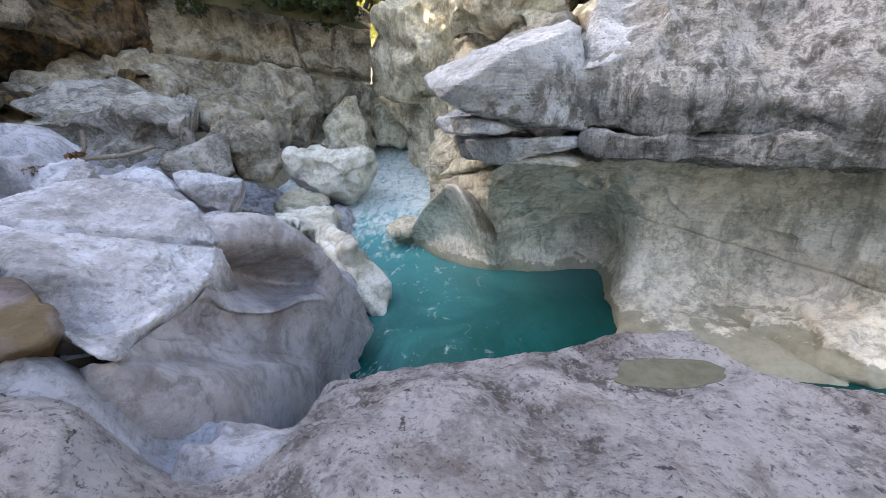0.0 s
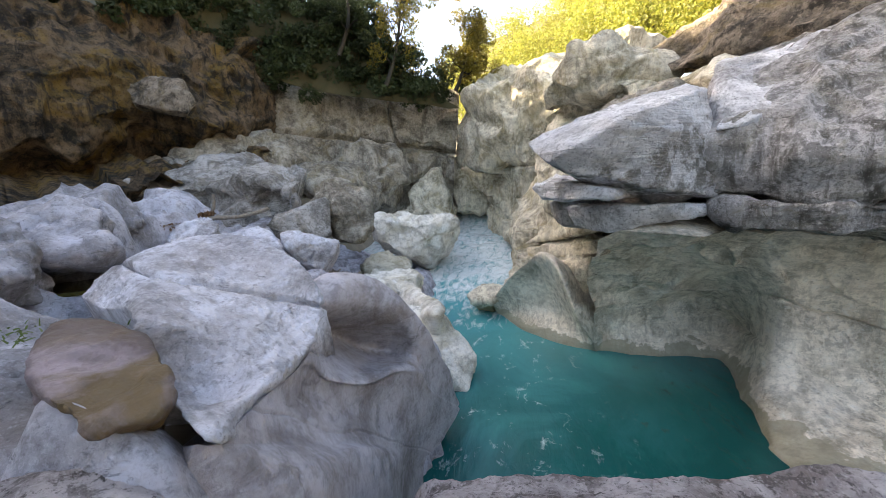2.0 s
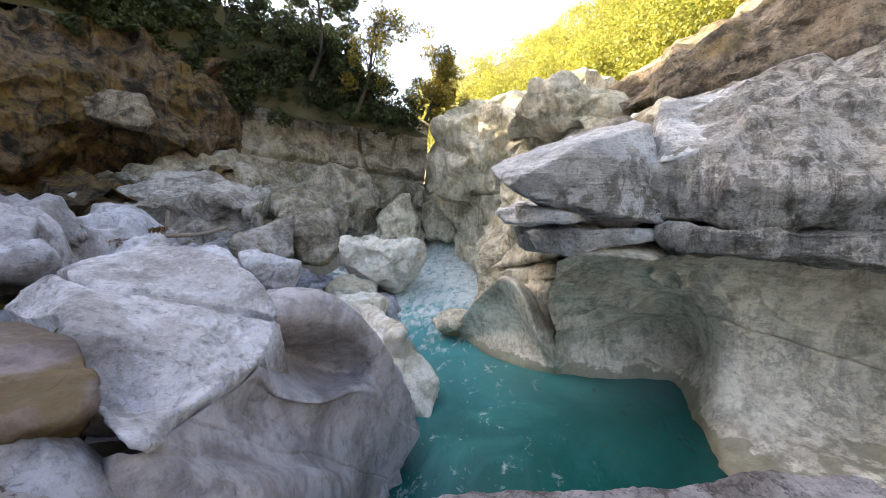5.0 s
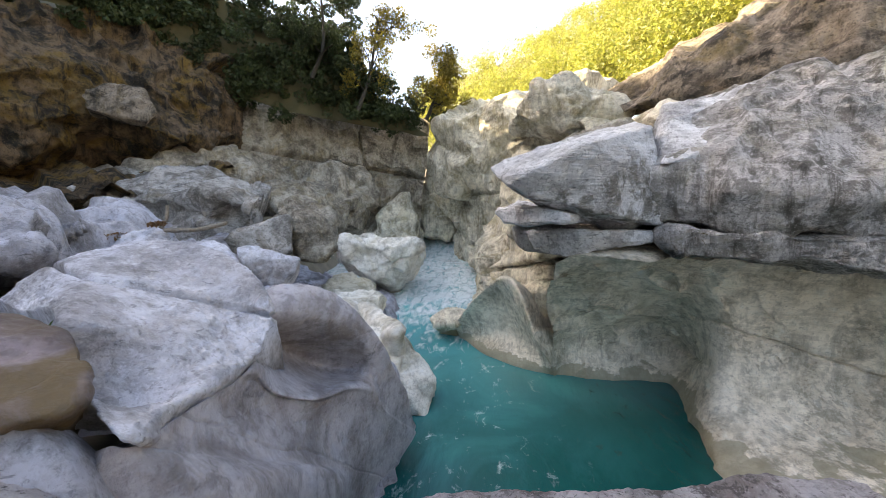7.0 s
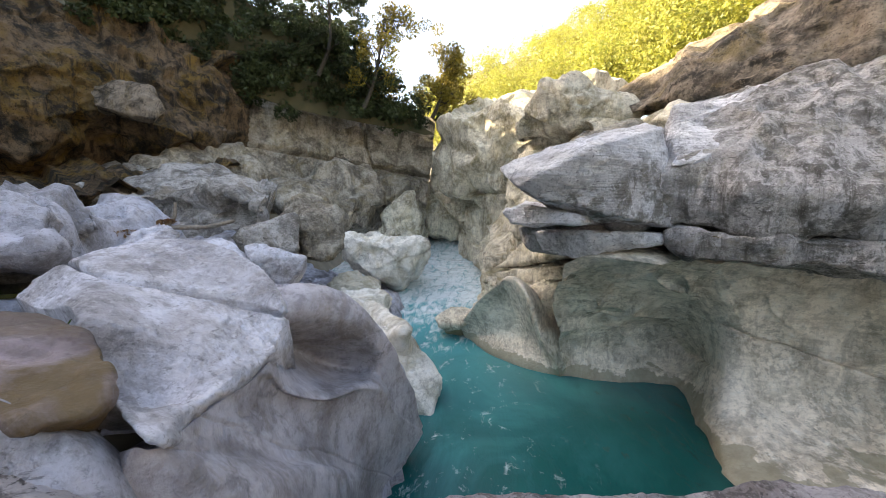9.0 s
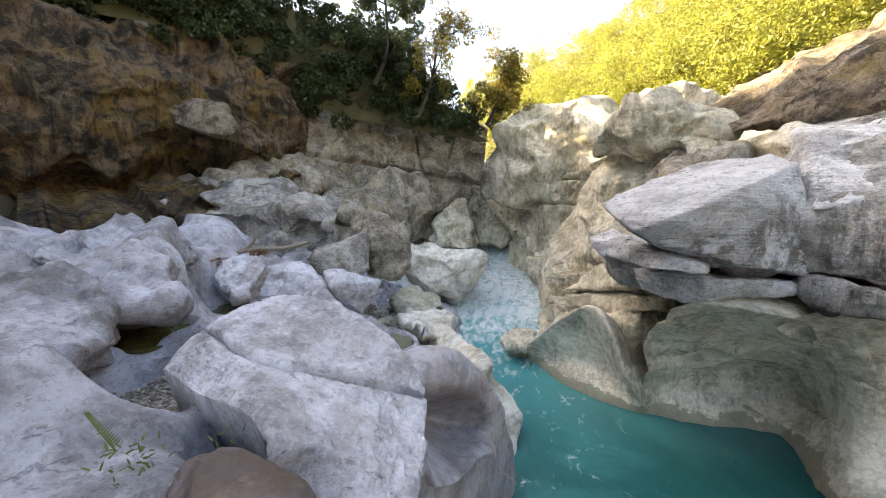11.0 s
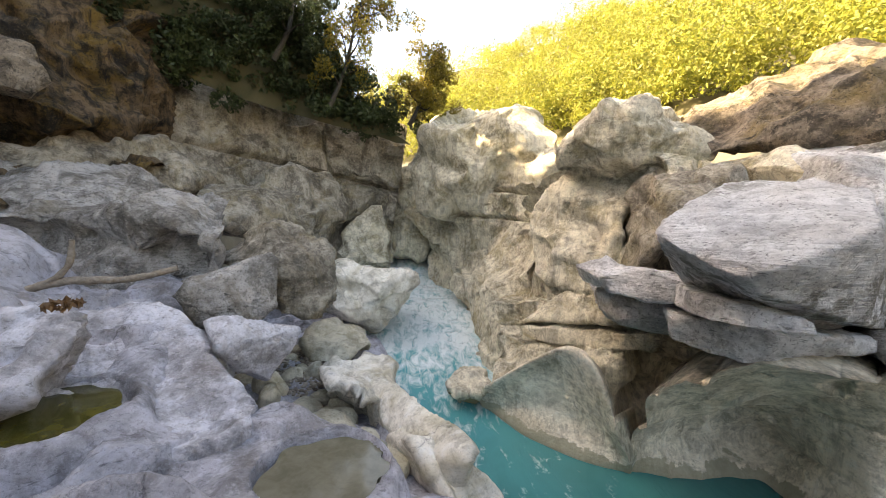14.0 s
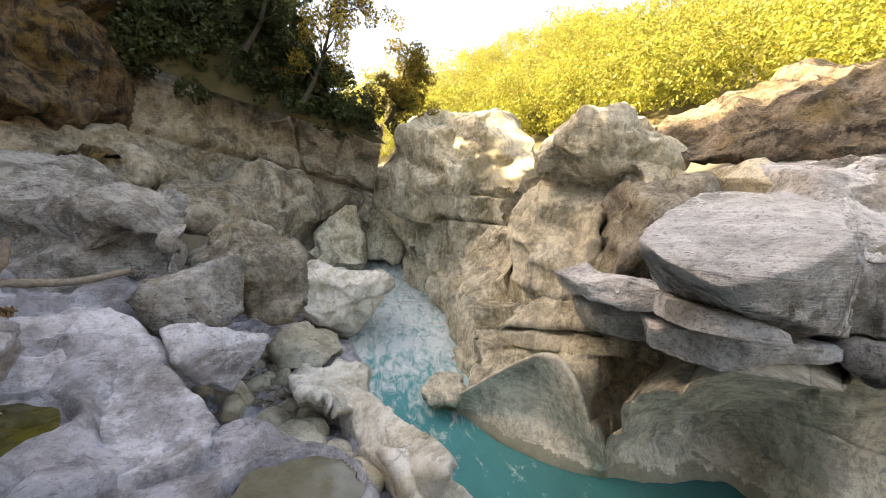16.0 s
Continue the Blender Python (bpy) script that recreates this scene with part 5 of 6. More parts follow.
# filler rock added behind the plates, dark for the shadowed recess
boulder("ledge_filler", [(0.96, 9.19, 4.18), (2.97, 8.6, 4.03), (5.05, 8.24, 4), (7.88, 7.56, 4.03), (11.3, 6.54, 3.85), (10.83, 6.2, 2.81), (7.85, 7.5, 3.28), (5.03, 8.19, 3.41), (2.22, 8.07, 3.58), (1.07, 9.15, 3.56), (1.14, 10.98, 4.15), (3.56, 10.3, 3.97), (5.99, 9.77, 3.94), (9.17, 8.81, 3.98), (12.86, 7.44, 3.79), (12.38, 7.08, 2.6), (9.14, 8.74, 3.11), (5.97, 9.72, 3.24), (2.7, 9.8, 3.41), (1.28, 10.93, 3.41)],
        M_DARK, "dark filler rock in the recess of the gorge ledge", "rock", level=5, amp=0.08, size=0.6, seed=71, carve=0.4, sharp=12)
boulder("top_slab", [(3.73, 7.97, 6.39), (3.34, 7.26, 5.71), (2.9, 6.66, 5.13), (3.2, 6.65, 5.16), (4.13, 6.77, 5.34), (4.93, 6.93, 5.6), (5.5, 6.9, 5.66), (6.37, 7.57, 6.4), (7.05, 8.53, 7.28), (6.55, 8.66, 7.19), (4.12, 8.22, 6.54), (4.39, 9.38, 6.76), (4, 8.69, 5.98), (3.54, 8.12, 5.3), (3.89, 8.08, 5.34), (4.96, 8.12, 5.54), (5.84, 8.22, 5.83), (6.48, 8.14, 5.89), (7.38, 8.77, 6.73), (8.04, 9.72, 7.69), (7.48, 9.9, 7.6), (4.81, 9.62, 6.91)],
        M_SLAB, "rough-topped pale limestone bed over the gorge wall", "rock", level=7, amp=0.06, size=0.6, seed=72, carve=0.3, chip=1.0, sharp=12, dents=[(2.8, 6.75, 5.35, 0.30), (2.98, 6.98, 5.66, 0.32), (3.15, 7.25, 5.98, 0.32)])


# ---- water ----
def water_material():
    m, n, l, b = nodes_of("turquoise_water")
    pos = n.new("ShaderNodeNewGeometry").outputs["Position"]
    sep = n.new("ShaderNodeSeparateXYZ")
    l.new(pos, sep.inputs[0])
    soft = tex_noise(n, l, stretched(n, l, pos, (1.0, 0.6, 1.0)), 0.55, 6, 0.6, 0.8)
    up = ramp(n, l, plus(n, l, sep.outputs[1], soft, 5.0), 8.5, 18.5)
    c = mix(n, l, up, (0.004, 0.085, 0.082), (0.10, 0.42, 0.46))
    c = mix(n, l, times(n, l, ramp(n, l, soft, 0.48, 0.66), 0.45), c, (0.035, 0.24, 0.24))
    # pool tinted darker by the right wall: overhang shade and depth in colour
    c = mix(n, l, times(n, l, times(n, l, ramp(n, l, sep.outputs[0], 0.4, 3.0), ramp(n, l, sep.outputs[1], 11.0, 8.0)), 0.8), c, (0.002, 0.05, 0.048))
    flow = stretched(n, l, pos, (2.0, 0.75, 1.0), (0, 0, 0.12))
    side = ramp(n, l, sep.outputs[0], 2.2, 0.2)
    foam = tex_noise(n, l, flow, 1.7, 12, 0.68, 0.7)
    rapid = ramp(n, l, sep.outputs[1], 10.0, 17.0)
    white = ramp(n, l, plus(n, l, foam, rapid, 0.35), 0.62, 0.86)
    c = mix(n, l, times(n, l, times(n, l, white, side), 0.95), c, (0.80, 0.87, 0.89))
    vein = n.new("ShaderNodeTexVoronoi")
    vein.feature = "DISTANCE_TO_EDGE"
    vein.inputs["Scale"].default_value = 0.75
    bend = n.new("ShaderNodeTexNoise")
    bend.inputs["Scale"].default_value = 1.1
    bend.inputs["Detail"].default_value = 8
    bend.inputs["Roughness"].default_value = 0.65
    bend.inputs["Distortion"].default_value = 1.0
    l.new(pos, bend.inputs["Vector"])
    way = n.new("ShaderNodeVectorMath")
    way.operation = "MULTIPLY_ADD"
    l.new(bend.outputs["Color"], way.inputs[0])
    way.inputs[1].default_value = (1.7, 1.7, 0.0)
    l.new(pos, way.inputs[2])
    l.new(way.outputs[0], vein.inputs["Vector"])
    thread = times(n, l, ramp(n, l, vein.outputs["Distance"], 0.035, 0.0), ramp(n, l, foam, 0.52, 0.64))
    c = mix(n, l, times(n, l, times(n, l, thread, side), 0.55), c, (0.62, 0.80, 0.80))
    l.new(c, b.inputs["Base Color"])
    b.inputs["Roughness"].default_value = 0.14
    b.inputs["IOR"].default_value = 1.33
    h = plus(n, l, times(n, l, tex_noise(n, l, flow, 2.2, 7, 0.6, 0.8), 0.05), white, 0.06)
    bp = n.new("ShaderNodeBump")
    bp.inputs["Strength"].default_value = 0.6
    bp.inputs["Distance"].default_value = 1.0
    l.new(h, bp.inputs["Height"])
    l.new(bp.outputs[0], b.inputs["Normal"])
    return m


def stream_height(y):
    return np.interp(y, [-5, 11.5, 13, 15, 17.5, 21, 24, 26.5, 28, 34], [0, 0, 0.12, 0.4, 0.75, 1.25, 1.7, 2.3, 2.75, 3.0])


def stream_mesh():
    gx, gy = np.meshgrid(np.linspace(-9, 9, 190), np.linspace(0.5, 34, 360))
    p = np.stack([gx.ravel(), gy.ravel(), stream_height(gy.ravel())], 1)
    q = p * np.array((1.3, 0.7, 1))
    rapid = np.clip((p[:, 1] - 10) / 8, 0.06, 1)
    p[:, 2] += rapid * (0.10 * fbm(q * 1.1, 4, 70) + 0.06 * fbm(q * 2.6, 3, 71, True))
    i = np.arange(len(p)).reshape(gx.shape)
    f = np.stack([i[:-1, :-1], i[:-1, 1:], i[1:, 1:], i[1:, :-1]], -1).reshape(-1, 4)
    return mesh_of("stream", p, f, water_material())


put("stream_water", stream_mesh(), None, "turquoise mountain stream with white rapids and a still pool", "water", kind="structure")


M_PUDDLE = plain_material("clouded_puddle", (0.11, 0.105, 0.075), (0.16, 0.15, 0.115), 5.0, 0.06, 0.02)
M_OLIVE = plain_material("olive_pool", (0.05, 0.045, 0.01), (0.10, 0.085, 0.02), 5.0, 0.06, 0.02)


def puddle(cx, cy, z, rx, ry, turn, material, label, seed):
    a = np.linspace(0, 2 * np.pi, 72, endpoint=False)
    r = 1 + 0.3 * vnoise(np.stack([np.cos(a) * 1.7, np.sin(a) * 1.7, a * 0 + seed], 1), seed)
    x, y = rx * r * np.cos(a), ry * r * np.sin(a)
    ca, sa = math.cos(turn), math.sin(turn)
    if z == "slab":
        z = BANK["puddle"]
    v = [(cx + ca * u - sa * w, cy + sa * u + ca * w, z) for u, w in zip(x, y)]
    v += [(u, w, q - 0.05) for u, w, q in v]
    f = [list(range(72))] + [[k, 72 + k, 72 + (k + 1) % 72, (k + 1) % 72] for k in range(72)]
    put("rock_pool", mesh_of("rock_pool", v, f, material, False), None, label, "pool")


puddle(-6.66, 6.87, 3.17, 0.74, 0.70, 0.2, M_OLIVE, "olive-green still water in a round pothole", 81)
puddle(-6.15, 4.15, 3.50, 0.72, 0.61, 0.2, M_OLIVE, "olive-green still water in a round pothole", 82)
puddle(-3.68, 6.50, 2.73, 0.66, 0.56, 0.2, M_PUDDLE, "grey still water in a shallow pothole", 83)
puddle(-2.2, 1.80, 2.95, 0.44, 0.40, 0.2, M_PUDDLE, "greenish still water in a pothole under the boulders", 84)
puddle(2.62, 2.71, "slab", 0.58, 0.22, 0.05, M_PUDDLE, "shallow clouded puddle on a limestone slab", 88)


# ---- woods ----
def leaf_cloud(centres, radii, count, leaf, seed, flat=1.0):
    """Small leaves in uneven clumps round the given centres, as verts and faces."""
    rng = np.random.default_rng(seed)
    k = rng.integers(0, len(centres), count)
    d = rng.normal(size=(count, 3))
    d /= np.linalg.norm(d, axis=1)[:, None]
    r = radii[k] * rng.uniform(0.30, 1.0, count) ** 0.33
    p = centres[k] + d * r[:, None] * np.array((1, 1, flat))
    p += 0.25 * radii[k][:, None] * np.stack([fbm(p / 0.9, 2, seed + q) for q in range(3)], 1)
    u = rng.normal(size=(count, 3))
    u /= np.linalg.norm(u, axis=1)[:, None]
    w = np.cross(u, rng.normal(size=(count, 3)))
    w /= np.linalg.norm(w, axis=1)[:, None]
    s = leaf * rng.uniform(0.6, 1.3, count)[:, None]
    v = np.stack([p - u * s, p + w * s * 0.45, p + u * s, p - w * s * 0.45], 1).reshape(-1, 3)
    return v, np.arange(4 * count).reshape(-1, 4)


# leaf colours carry the light: bright for the sunny hill, dark for the shaded cliff top
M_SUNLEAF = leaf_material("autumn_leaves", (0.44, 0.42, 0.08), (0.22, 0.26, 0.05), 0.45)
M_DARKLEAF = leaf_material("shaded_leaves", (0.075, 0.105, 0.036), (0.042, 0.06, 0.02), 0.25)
# gold brightened in the colour for sunlight that the mountain blocks here
M_GOLDLEAF = leaf_material("golden_leaves", (0.34, 0.26, 0.035), (0.20, 0.18, 0.03))
M_BARK = plain_material("bark", (0.035, 0.03, 0.022), (0.07, 0.06, 0.045), 20.0, 0.9, 0.6)


def wood_on(name, rows, crowns, size, leaves, leaf, material, label, seed, soil):
    """A wooded slope: soil swept through rows of places and tree crowns standing on it."""
    g = spline(spline(rows, 40, 0), 60, 1)
    i = np.arange(2400).reshape(40, 60)
    f = np.stack([i[:-1, :-1], i[:-1, 1:], i[1:, 1:], i[1:, :-1]], -1).reshape(-1, 4)
    q = g.reshape(-1, 3)
    q = q + np.stack([0 * q[:, 0], 0 * q[:, 0], 0.5 * fbm(q / 3, 3, seed)], 1)
    put(name + "_slope", mesh_of("slope", q, f, soil), None, "steep soil slope under the trees", "slope", kind="structure")
    rng = np.random.default_rng(seed)
    pts = q[rng.integers(0, len(q), crowns)] + rng.normal(size=(crowns, 3)) * 0.4
    r = size * rng.uniform(0.6, 1.25, crowns)
    c = pts + np.stack([0 * r, 0 * r, r * 0.6], 1)
    d = rng.normal(size=(crowns * 9, 3))
    d[:, 2] = np.abs(d[:, 2]) - 0.25
    d /= np.linalg.norm(d, axis=1)[:, None]
    sub = c[np.repeat(np.arange(crowns), 9)] + d * (np.repeat(r, 9) * rng.uniform(0.55, 0.9, crowns * 9))[:, None]
    v, fa = leaf_cloud(sub, np.repeat(r, 9) * 0.36 * rng.uniform(0.7, 1.3, crowns * 9), leaves, leaf, seed)
    put(name, mesh_of(name, v, fa, material, False), None, label, "trees", kind="stuff")


hill_rows = []
hill_rows.append([(-12.17, 81.4, 30.14), (0.79, 71.03, 31.42), (10.8, 61.81, 30.42), (17.86, 53.01, 30.79), (28.54, 45.92, 32.38), (49.81, 38.03, 38.54)])
hill_rows.append([(-9.6, 60.2, 19.79), (1.17, 49.95, 19.54), (9.02, 40.99, 18.85), (14.31, 34.41, 19.42), (18.49, 28.91, 19.33), (27.76, 22.86, 19.25)])
hill_rows.append([(-5.9, 37.91, 9.95), (1.35, 31.13, 10.67), (5.74, 24.56, 10.08), (8.49, 20.23, 10.07), (10.18, 17.04, 10.22), (13.89, 13.6, 10.04)])
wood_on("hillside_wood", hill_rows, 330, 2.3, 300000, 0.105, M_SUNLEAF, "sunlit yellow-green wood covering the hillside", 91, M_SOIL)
dark_rows = []
dark_rows.append([(-25.6, 11.66, 17.56), (-21.96, 14.12, 17.76), (-18.27, 16.52, 17.05), (-15.36, 19.15, 16.67), (-12.04, 21.52, 16.2), (-8.62, 23, 14.39)])
dark_rows.append([(-22.82, 10.21, 14.27), (-19.9, 12.61, 14.76), (-17.27, 15.47, 15.08), (-15.49, 18.68, 14.73), (-12.02, 21.12, 13.64), (-5.95, 23.1, 11.65)])
dark_rows.append([(-21.94, 9.64, 12.12), (-19.25, 12.03, 12.75), (-16.81, 14.88, 13.3), (-15.55, 19.17, 12.01), (-9.88, 21.95, 10.63), (-2.96, 23.78, 9.52)])
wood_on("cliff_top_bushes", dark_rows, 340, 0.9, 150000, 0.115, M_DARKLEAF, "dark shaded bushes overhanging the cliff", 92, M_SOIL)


# ---- small things ----
def stone_mesh(seed, material):
    d, faces = ball(4)
    rng = np.random.default_rng(seed)
    n = rng.normal(size=(9, 3))
    n /= np.linalg.norm(n, axis=1)[:, None]
    r = 1 / (np.maximum(d @ n.T / rng.uniform(0.72, 0.95, 9), 0) ** 8 + 1e-9).sum(1).clip(1e-6) ** (1 / 8)
    r = np.minimum(r, 1.05) * (1 + 0.06 * fbm(d * 1.6, 3, seed))
    return mesh_of("stone", d * r[:, None], faces, material)


STONES = [stone_mesh(300 + k, M_COBBLE) for k in range(6)]


def cobble(x, y, rx, rz, turn, k):
    z = float(bank_surface(x, y)) + 0.35 * rz
    ob = put("cobble", STONES[k % 6], None, "rounded pale river cobble on the bank", "stone", "cobbles by the stream")
    ob.matrix_world = Matrix.LocRotScale((x, y, z), Euler((0.2 * math.sin(k * 2.1), 0.2 * math.cos(k * 1.3), turn)), (rx, rx * 0.8, rz))


cobble(-5.88, 11.08, 0.40, 0.32, 0.0, 0)
cobble(-5.72, 10.62, 0.32, 0.28, 1.4, 1)
cobble(-5.03, 10.85, 0.38, 0.24, 2.7, 2)
cobble(-5.00, 10.24, 0.30, 0.22, 1.0, 3)
cobble(-4.28, 10.27, 0.52, 0.30, 2.4, 4)
cobble(-4.33, 9.76, 0.57, 0.34, 0.7, 5)
cobble(-5.27, 9.96, 0.28, 0.14, 2.0, 6)
cobble(-3.40, 9.48, 0.20, 0.17, 0.3, 7)
cobble(-3.11, 9.04, 0.46, 0.21, 1.7, 8)
cobble(-6.44, 11.12, 0.24, 0.17, 3.0, 9)
cobble(-6.04, 12.99, 0.24, 0.18, 1.3, 10)
cobble(-5.21, 14.07, 0.25, 0.22, 2.7, 11)
cobble(-6.02, 13.74, 0.26, 0.16, 0.9, 12)
cobble(-5.62, 13.90, 0.18, 0.15, 2.3, 13)
cobble(-6.54, 11.76, 0.17, 0.12, 0.6, 14)
cobble(-6.23, 13.12, 0.38, 0.14, 2.0, 15)
cobble(-5.54, 13.59, 0.19, 0.14, 0.2, 16)
cobble(-4.76, 14.01, 0.23, 0.17, 1.6, 17)
cobble(-3.61, 9.71, 0.25, 0.17, 3.0, 18)
cobble(-4.84, 11.54, 0.34, 0.18, 1.2, 19)
cobble(-4.16, 11.28, 0.26, 0.15, 2.6, 20)
cobble(-5.61, 11.82, 0.29, 0.16, 0.9, 21)


cobble(-4.37, 12.19, 0.29, 0.16, 0.2, 22)
cobble(-5.17, 10.91, 0.17, 0.13, 3.0, 23)
cobble(-4.66, 10.35, 0.27, 0.26, 2.7, 24)
cobble(-4.30, 10.86, 0.29, 0.21, 0.2, 25)
cobble(-4.84, 10.47, 0.39, 0.13, 2.0, 26)
cobble(-4.25, 10.33, 0.39, 0.24, 0.1, 27)
cobble(-4.56, 9.60, 0.29, 0.18, 0.6, 28)
cobble(-5.28, 12.18, 0.24, 0.14, 2.1, 29)
cobble(-5.05, 12.16, 0.22, 0.16, 2.4, 30)
cobble(-4.94, 11.22, 0.22, 0.12, 2.8, 31)
cobble(-5.74, 12.30, 0.26, 0.25, 1.2, 32)
cobble(-4.12, 11.38, 0.22, 0.22, 2.0, 33)
cobble(-4.60, 11.08, 0.22, 0.21, 0.3, 34)
cobble(-4.58, 11.63, 0.26, 0.23, 0.6, 35)
cobble(-5.16, 12.15, 0.26, 0.22, 1.8, 36)
cobble(-4.11, 12.77, 0.35, 0.23, 0.5, 37)
cobble(-4.55, 12.31, 0.26, 0.20, 1.4, 38)
cobble(-4.08, 10.62, 0.26, 0.12, 1.3, 39)
cobble(-4.70, 12.59, 0.40, 0.17, 3.0, 40)
cobble(-5.54, 12.23, 0.20, 0.18, 0.2, 41)
cobble(-4.27, 12.25, 0.20, 0.19, 0.8, 42)
cobble(-4.97, 11.37, 0.19, 0.24, 0.8, 43)


def gravel(name, cx, cy, radius, count, size, label, seed, lift=0.0):
    """Loose pebbles lying on the bank."""
    rng = np.random.default_rng(seed)
    d, faces = ball(1)
    faces = np.array(faces)
    r = radius * np.sqrt(rng.uniform(0, 1, count))
    a = rng.uniform(0, 2 * np.pi, count)
    x, y = cx + r * np.cos(a), cy + r * np.sin(a)
    z = bank_surface(x, y) + lift
    s = size * rng.uniform(0.4, 1.5, count)
    v = (d[None] * (1 + 0.35 * rng.normal(size=(count, len(d), 1)) * 0.5) * (s[:, None] * np.stack([rng.uniform(0.8, 1.3, count), rng.uniform(0.7, 1.1, count), rng.uniform(0.4, 0.8, count)], 1))[:, None, :]
         + np.stack([x, y, z + s * 0.2], 1)[:, None, :]).reshape(-1, 3)
    f = (faces[None] + (np.arange(count) * len(d))[:, None, None]).reshape(-1, 3)
    put(name, mesh_of(name, v, f, M_PEBBLE, False), None, label, "gravel", kind="stuff")


M_PEBBLE, _n, _l, _b = nodes_of("pebbles")
_c = mix(_n, _l, _n.new("ShaderNodeNewGeometry").outputs["Random Per Island"], (0.13, 0.10, 0.075), (0.44, 0.39, 0.33))
_l.new(_c, _b.inputs["Base Color"])
_b.inputs["Roughness"].default_value = 0.8
gravel("gravel", -5.9, 12.6, 1.5, 2600, 0.05, "pale gravel between the boulders of the bank", 401)
gravel("gravel", -4.8, 3.17, 0.72, 5200, 0.022, "fine gravel and leaf bits lying in a pothole", 402)


def tube(points, radii, sides=8, wobble=0.0, seed=0):
    """A round limb through places, with its thickness at each."""
    n = 10 * len(points)
    c = spline(np.array(points, float), n, 0)
    r = np.interp(np.linspace(0, 1, n), np.linspace(0, 1, len(radii)), radii)
    t = np.gradient(c, axis=0)
    t /= np.linalg.norm(t, axis=1)[:, None]
    u = np.cross(t, (0.31, 0.2, 0.93))
    u /= np.linalg.norm(u, axis=1)[:, None]
    w = np.cross(t, u)
    a = np.linspace(0, 2 * np.pi, sides, endpoint=False)
    v = c[:, None] + r[:, None, None] * (np.cos(a)[None, :, None] * u[:, None] + np.sin(a)[None, :, None] * w[:, None])
    v = v.reshape(-1, 3)
    if wobble:
        v = v + wobble * np.stack([fbm(v / 0.15, 2, seed + k) for k in range(3)], 1)
    i = np.arange(n * sides).reshape(n, sides)
    f = np.stack([i[:-1], i[1:], np.roll(i, -1, 1)[1:], np.roll(i, -1, 1)[:-1]], -1).reshape(-1, 4).tolist()
    return v, f + [i[0].tolist()[::-1], i[-1].tolist()]


def joined(pieces):
    v, f, k = [], [], 0
    for a, b in pieces:
        v.append(a)
        f += [[j + k for j in q] for q in b]
        k += len(a)
    return np.concatenate(v), f


M_DRIFT = plain_material("driftwood", (0.16, 0.13, 0.10), (0.28, 0.24, 0.20), 14.0, 0.85, 0.6)
M_DRY = leaf_material("dry_leaves", (0.16, 0.075, 0.03), (0.22, 0.13, 0.06), 0.1)
M_GRASS = leaf_material("dry_grass", (0.22, 0.16, 0.05), (0.12, 0.11, 0.03), 0.2)
M_FERN = leaf_material("fern", (0.10, 0.16, 0.03), (0.14, 0.17, 0.05), 0.3)
v, f = joined([tube([(-11.92, 9.4, 4.96), (-11.0, 9.3, 4.68), (-10.13, 9.2, 4.62), (-9.51, 9.1, 4.23), (-9.12, 9.0, 3.89)], [0.04, 0.05, 0.055, 0.06, 0.06], 8, 0.03, 1),
               tube([(-9.23, 9.0, 3.82), (-8.52, 9.2, 4.13), (-7.68, 9.5, 4.15), (-7.02, 9.8, 4.32)], [0.06, 0.07, 0.06, 0.05], 8, 0.03, 2), tube([(-8.66, 9.15, 4.07), (-8.33, 9.2, 4.4), (-8.27, 9.2, 4.82)], [0.05, 0.05, 0.04], 8, 0.03, 3)])
put("driftwood_branch", mesh_of("driftwood", v, f, M_DRIFT), None, "bleached forked driftwood branch lying on the bank", "branch")
v, f = leaf_cloud(np.array([(-7.68, 7.23, 4.06), (-6.45, 6.9, 4.33)]), np.array([0.30, 0.16]), 170, 0.055, 411, 0.25)
put("leaf_litter", mesh_of("leaf_litter", v, f, M_DRY, False), None, "brown fallen leaves caught under the driftwood", "leaves", kind="stuff")


def blades(name, places, count, length, material, label, seed, droop=0.4):
    rng = np.random.default_rng(seed)
    pts = np.array(places)
    b = pts[rng.integers(0, len(pts), count)] + rng.normal(size=(count, 3)) * (0.08, 0.08, 0.02)
    d = rng.normal(size=(count, 3)) * (0.7, 0.7, 0.3) + (0, 0, 0.8 - droop)
    d /= np.linalg.norm(d, axis=1)[:, None]
    ln = length * rng.uniform(0.5, 1.2, count)[:, None]
    s = np.cross(d, rng.normal(size=(count, 3)))
    s *= 0.006 / np.linalg.norm(s, axis=1)[:, None]
    mid = b + d * ln * 0.55
    end = b + d * ln - np.array((0, 0, droop)) * ln * 0.5
    v = np.stack([b - s, b + s, mid + s, mid - s, end], 1).reshape(-1, 3)
    k = np.arange(count)[:, None] * 5
    f = (k + np.array((0, 1, 2, 3))).tolist() + (k + np.array((3, 2, 4))).tolist()
    put(name, mesh_of(name, v, f, material, False), None, label, "grass", kind="stuff")


blades("ledge_grass", [(3.58, 6.7, 3.97), (3.86, 6.73, 3.95), (4.15, 6.76, 3.94), (4.43, 6.8, 3.93), (4.62, 6.82, 3.92)], 420, 0.22, M_GRASS, "dry yellow grass growing on the rock ledge", 421, 0.5)
blades("pothole_grass", [(-3.42, 1.83, 3.7), (-3.29, 1.8, 3.67), (-3.53, 1.86, 3.71), (-3.08, 2.24, 3.58)], 70, 0.06, M_FERN, "small green grass tuft in the gravel pothole", 422, 0.2)


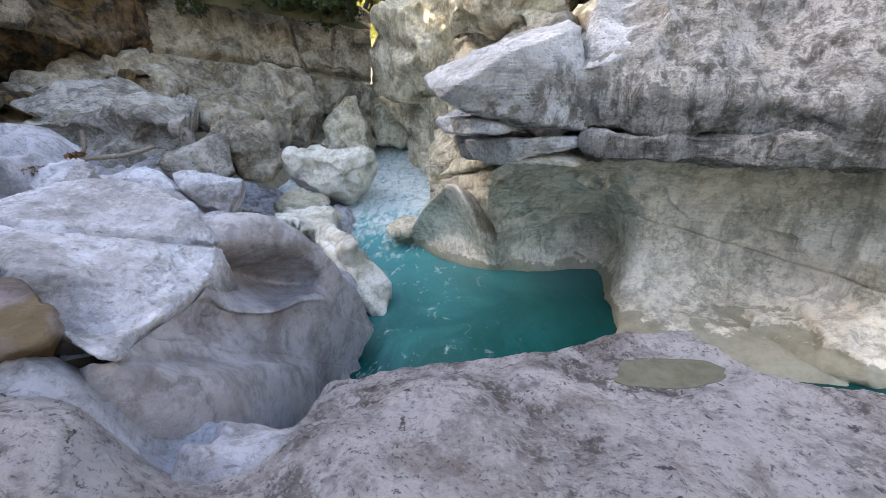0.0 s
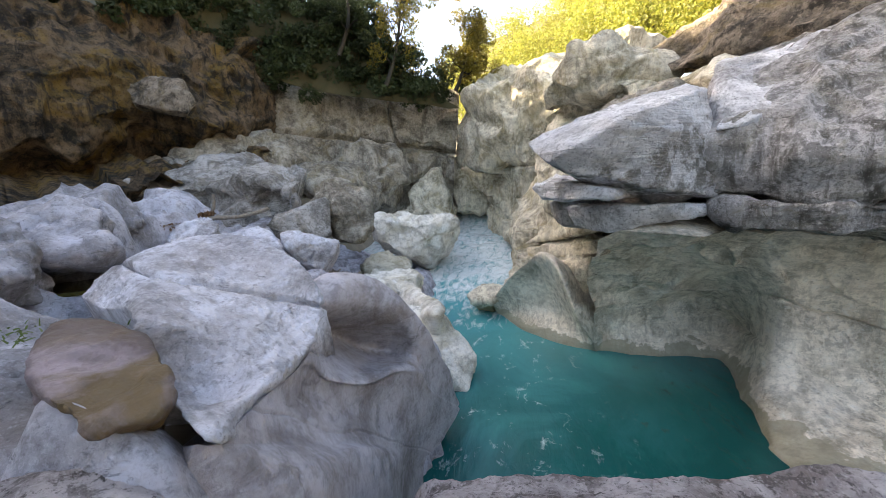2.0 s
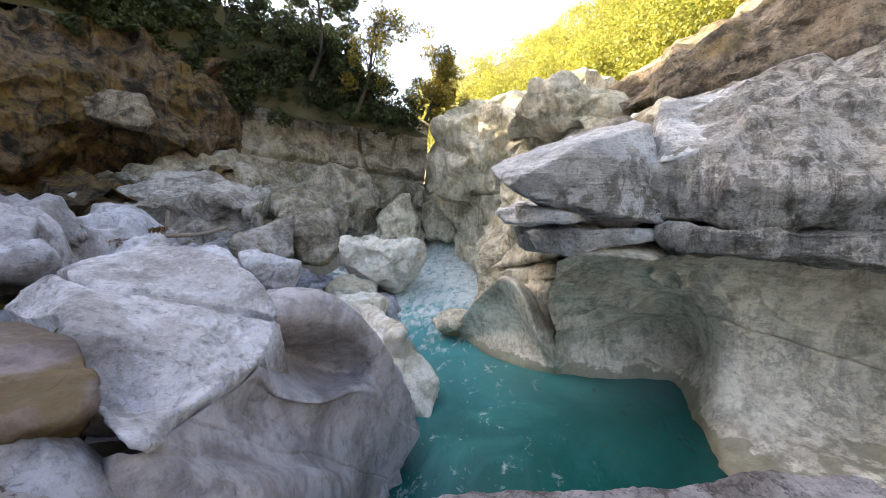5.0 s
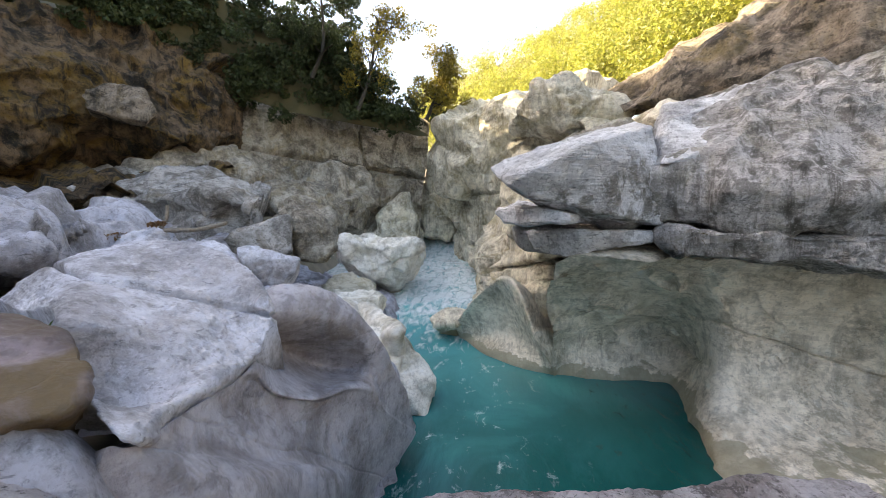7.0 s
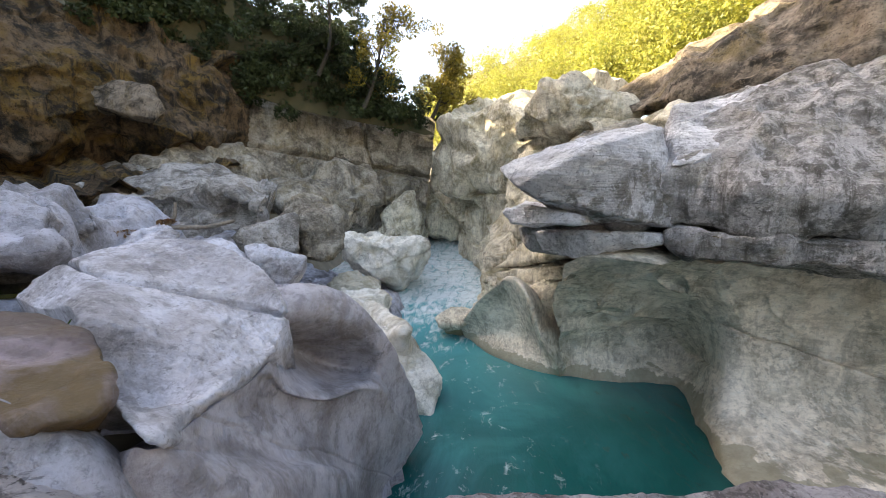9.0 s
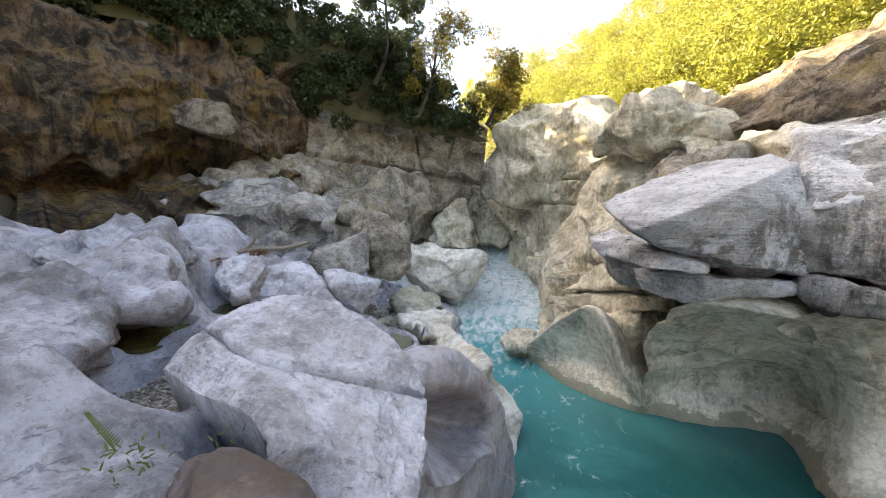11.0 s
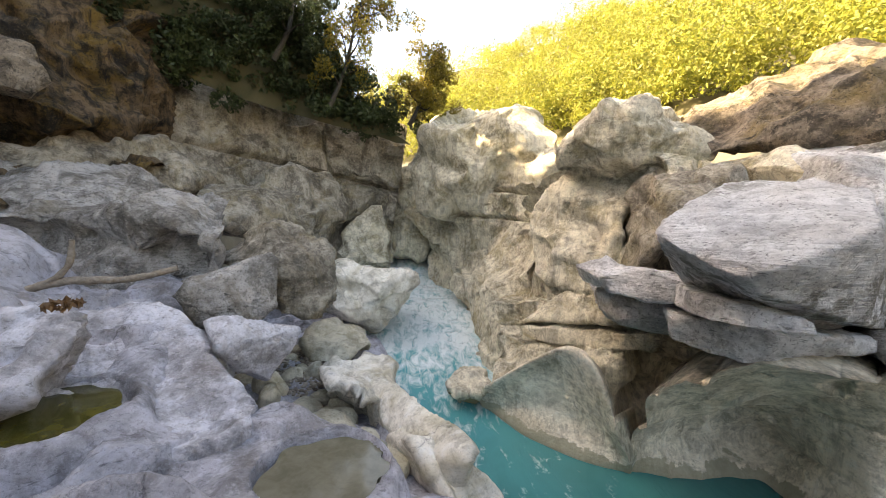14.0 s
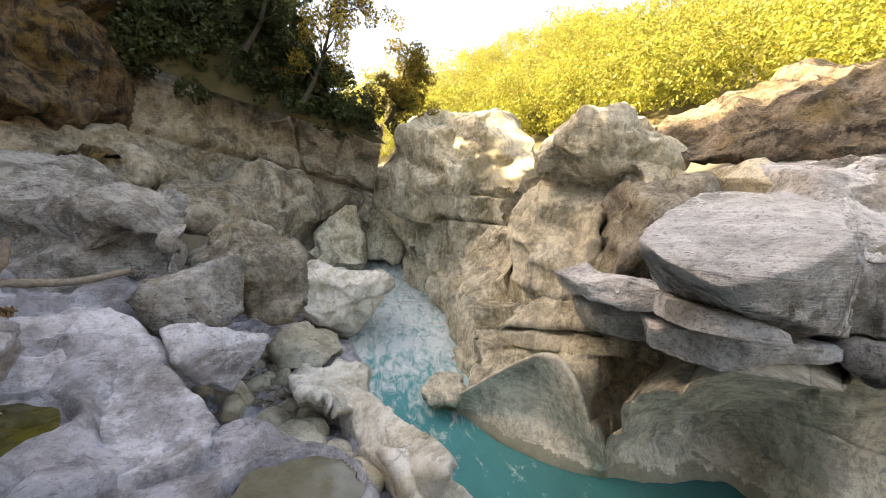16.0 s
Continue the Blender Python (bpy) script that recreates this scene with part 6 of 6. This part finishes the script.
blades("dead_brush", [(-5.81, 12.9, 3.0), (-5.68, 12.9, 3.14), (-5.85, 12.9, 3.28), (-5.64, 12.9, 3.43), (-5.61, 12.9, 3.57)], 260, 0.34, M_DRY, "tangle of dead brown twigs caught between boulders", 423, 0.3)


def fern(base, mid, tip, label):
    plant = thing("fern", label, "plant")
    v, f = tube([base, mid, tip], [0.006, 0.004, 0.002], 5)
    put("stem", mesh_of("stem", v, f, M_FERN), plant)
    c = spline(np.array([base, mid, tip], float), 22, 0)[3:]
    for k, o in enumerate(c):
        ln = 0.07 * (1 - 0.6 * k / len(c))
        for side in (-1, 1):
            e = o + np.array((0.6 * side * ln, 0.3 * ln, 0.75 * ln))
            w = np.array((0.003, 0.002, -0.004))
            put("leaflet", mesh_of("leaflet", [o, (o + e) / 2 + w, e, (o + e) / 2 - w], [[0, 1, 2, 3]], M_FERN, False), plant)


fern((-3.55, 1.86, 3.71), (-3.65, 1.85, 3.83), (-3.79, 1.88, 3.9), "small feathery green fern sprouting from the rock")


def slender_tree(x, y, z, height, lean, seed, material, label, leaves):
    rng = np.random.default_rng(seed)
    tree = thing("tree", label, "tree")
    base = np.array((x, y, z))
    top = base + np.array((lean[0], lean[1], height))
    line = [base, base * 0.6 + top * 0.4 + rng.normal(size=3) * 0.2, top]
    limbs = [tube(line, [0.13, 0.09, 0.03], 7, 0.03, seed)]
    tips = []
    c = spline(np.array(line), 20, 0)
    for k in range(6, 20):
        d = rng.normal(size=3) * (1, 1, 0.4) + (0.4, 0, 0.5)
        d /= np.linalg.norm(d)
        ln = height * rng.uniform(0.22, 0.42)
        e = c[k] + d * ln
        m = (c[k] + e) / 2 + rng.normal(size=3) * 0.12
        limbs.append(tube([c[k], m, e], [0.05, 0.03, 0.012], 5))
        tips.append(e)
        for _ in range(4):
            g = m + rng.uniform(0, 1) * (e - m)
            h = g + rng.normal(size=3) * 0.35 * ln
            limbs.append(tube([g, (g + h) / 2 + rng.normal(size=3) * 0.04, h], [0.018, 0.012, 0.006], 4))
            tips.append(h)
    v, f = joined(limbs)
    put("trunk", mesh_of("trunk", v, f, M_BARK), tree)
    t = np.array(tips)
    v, f = leaf_cloud(t, np.full(len(t), 0.38), leaves, 0.075, seed)
    put("crown", mesh_of("crown", v, f, material, False), tree)


slender_tree(-6.9, 21.4, 10.6, 5.0, (1.3, 0.2), 431, M_GOLDLEAF, "slender tree with thin autumn leaves leaning over the gorge", 7000)
slender_tree(-3.1, 22.8, 10.3, 3.2, (0.9, 0.0), 432, M_GOLDLEAF, "small golden-leaved tree overhanging the gorge", 12000)
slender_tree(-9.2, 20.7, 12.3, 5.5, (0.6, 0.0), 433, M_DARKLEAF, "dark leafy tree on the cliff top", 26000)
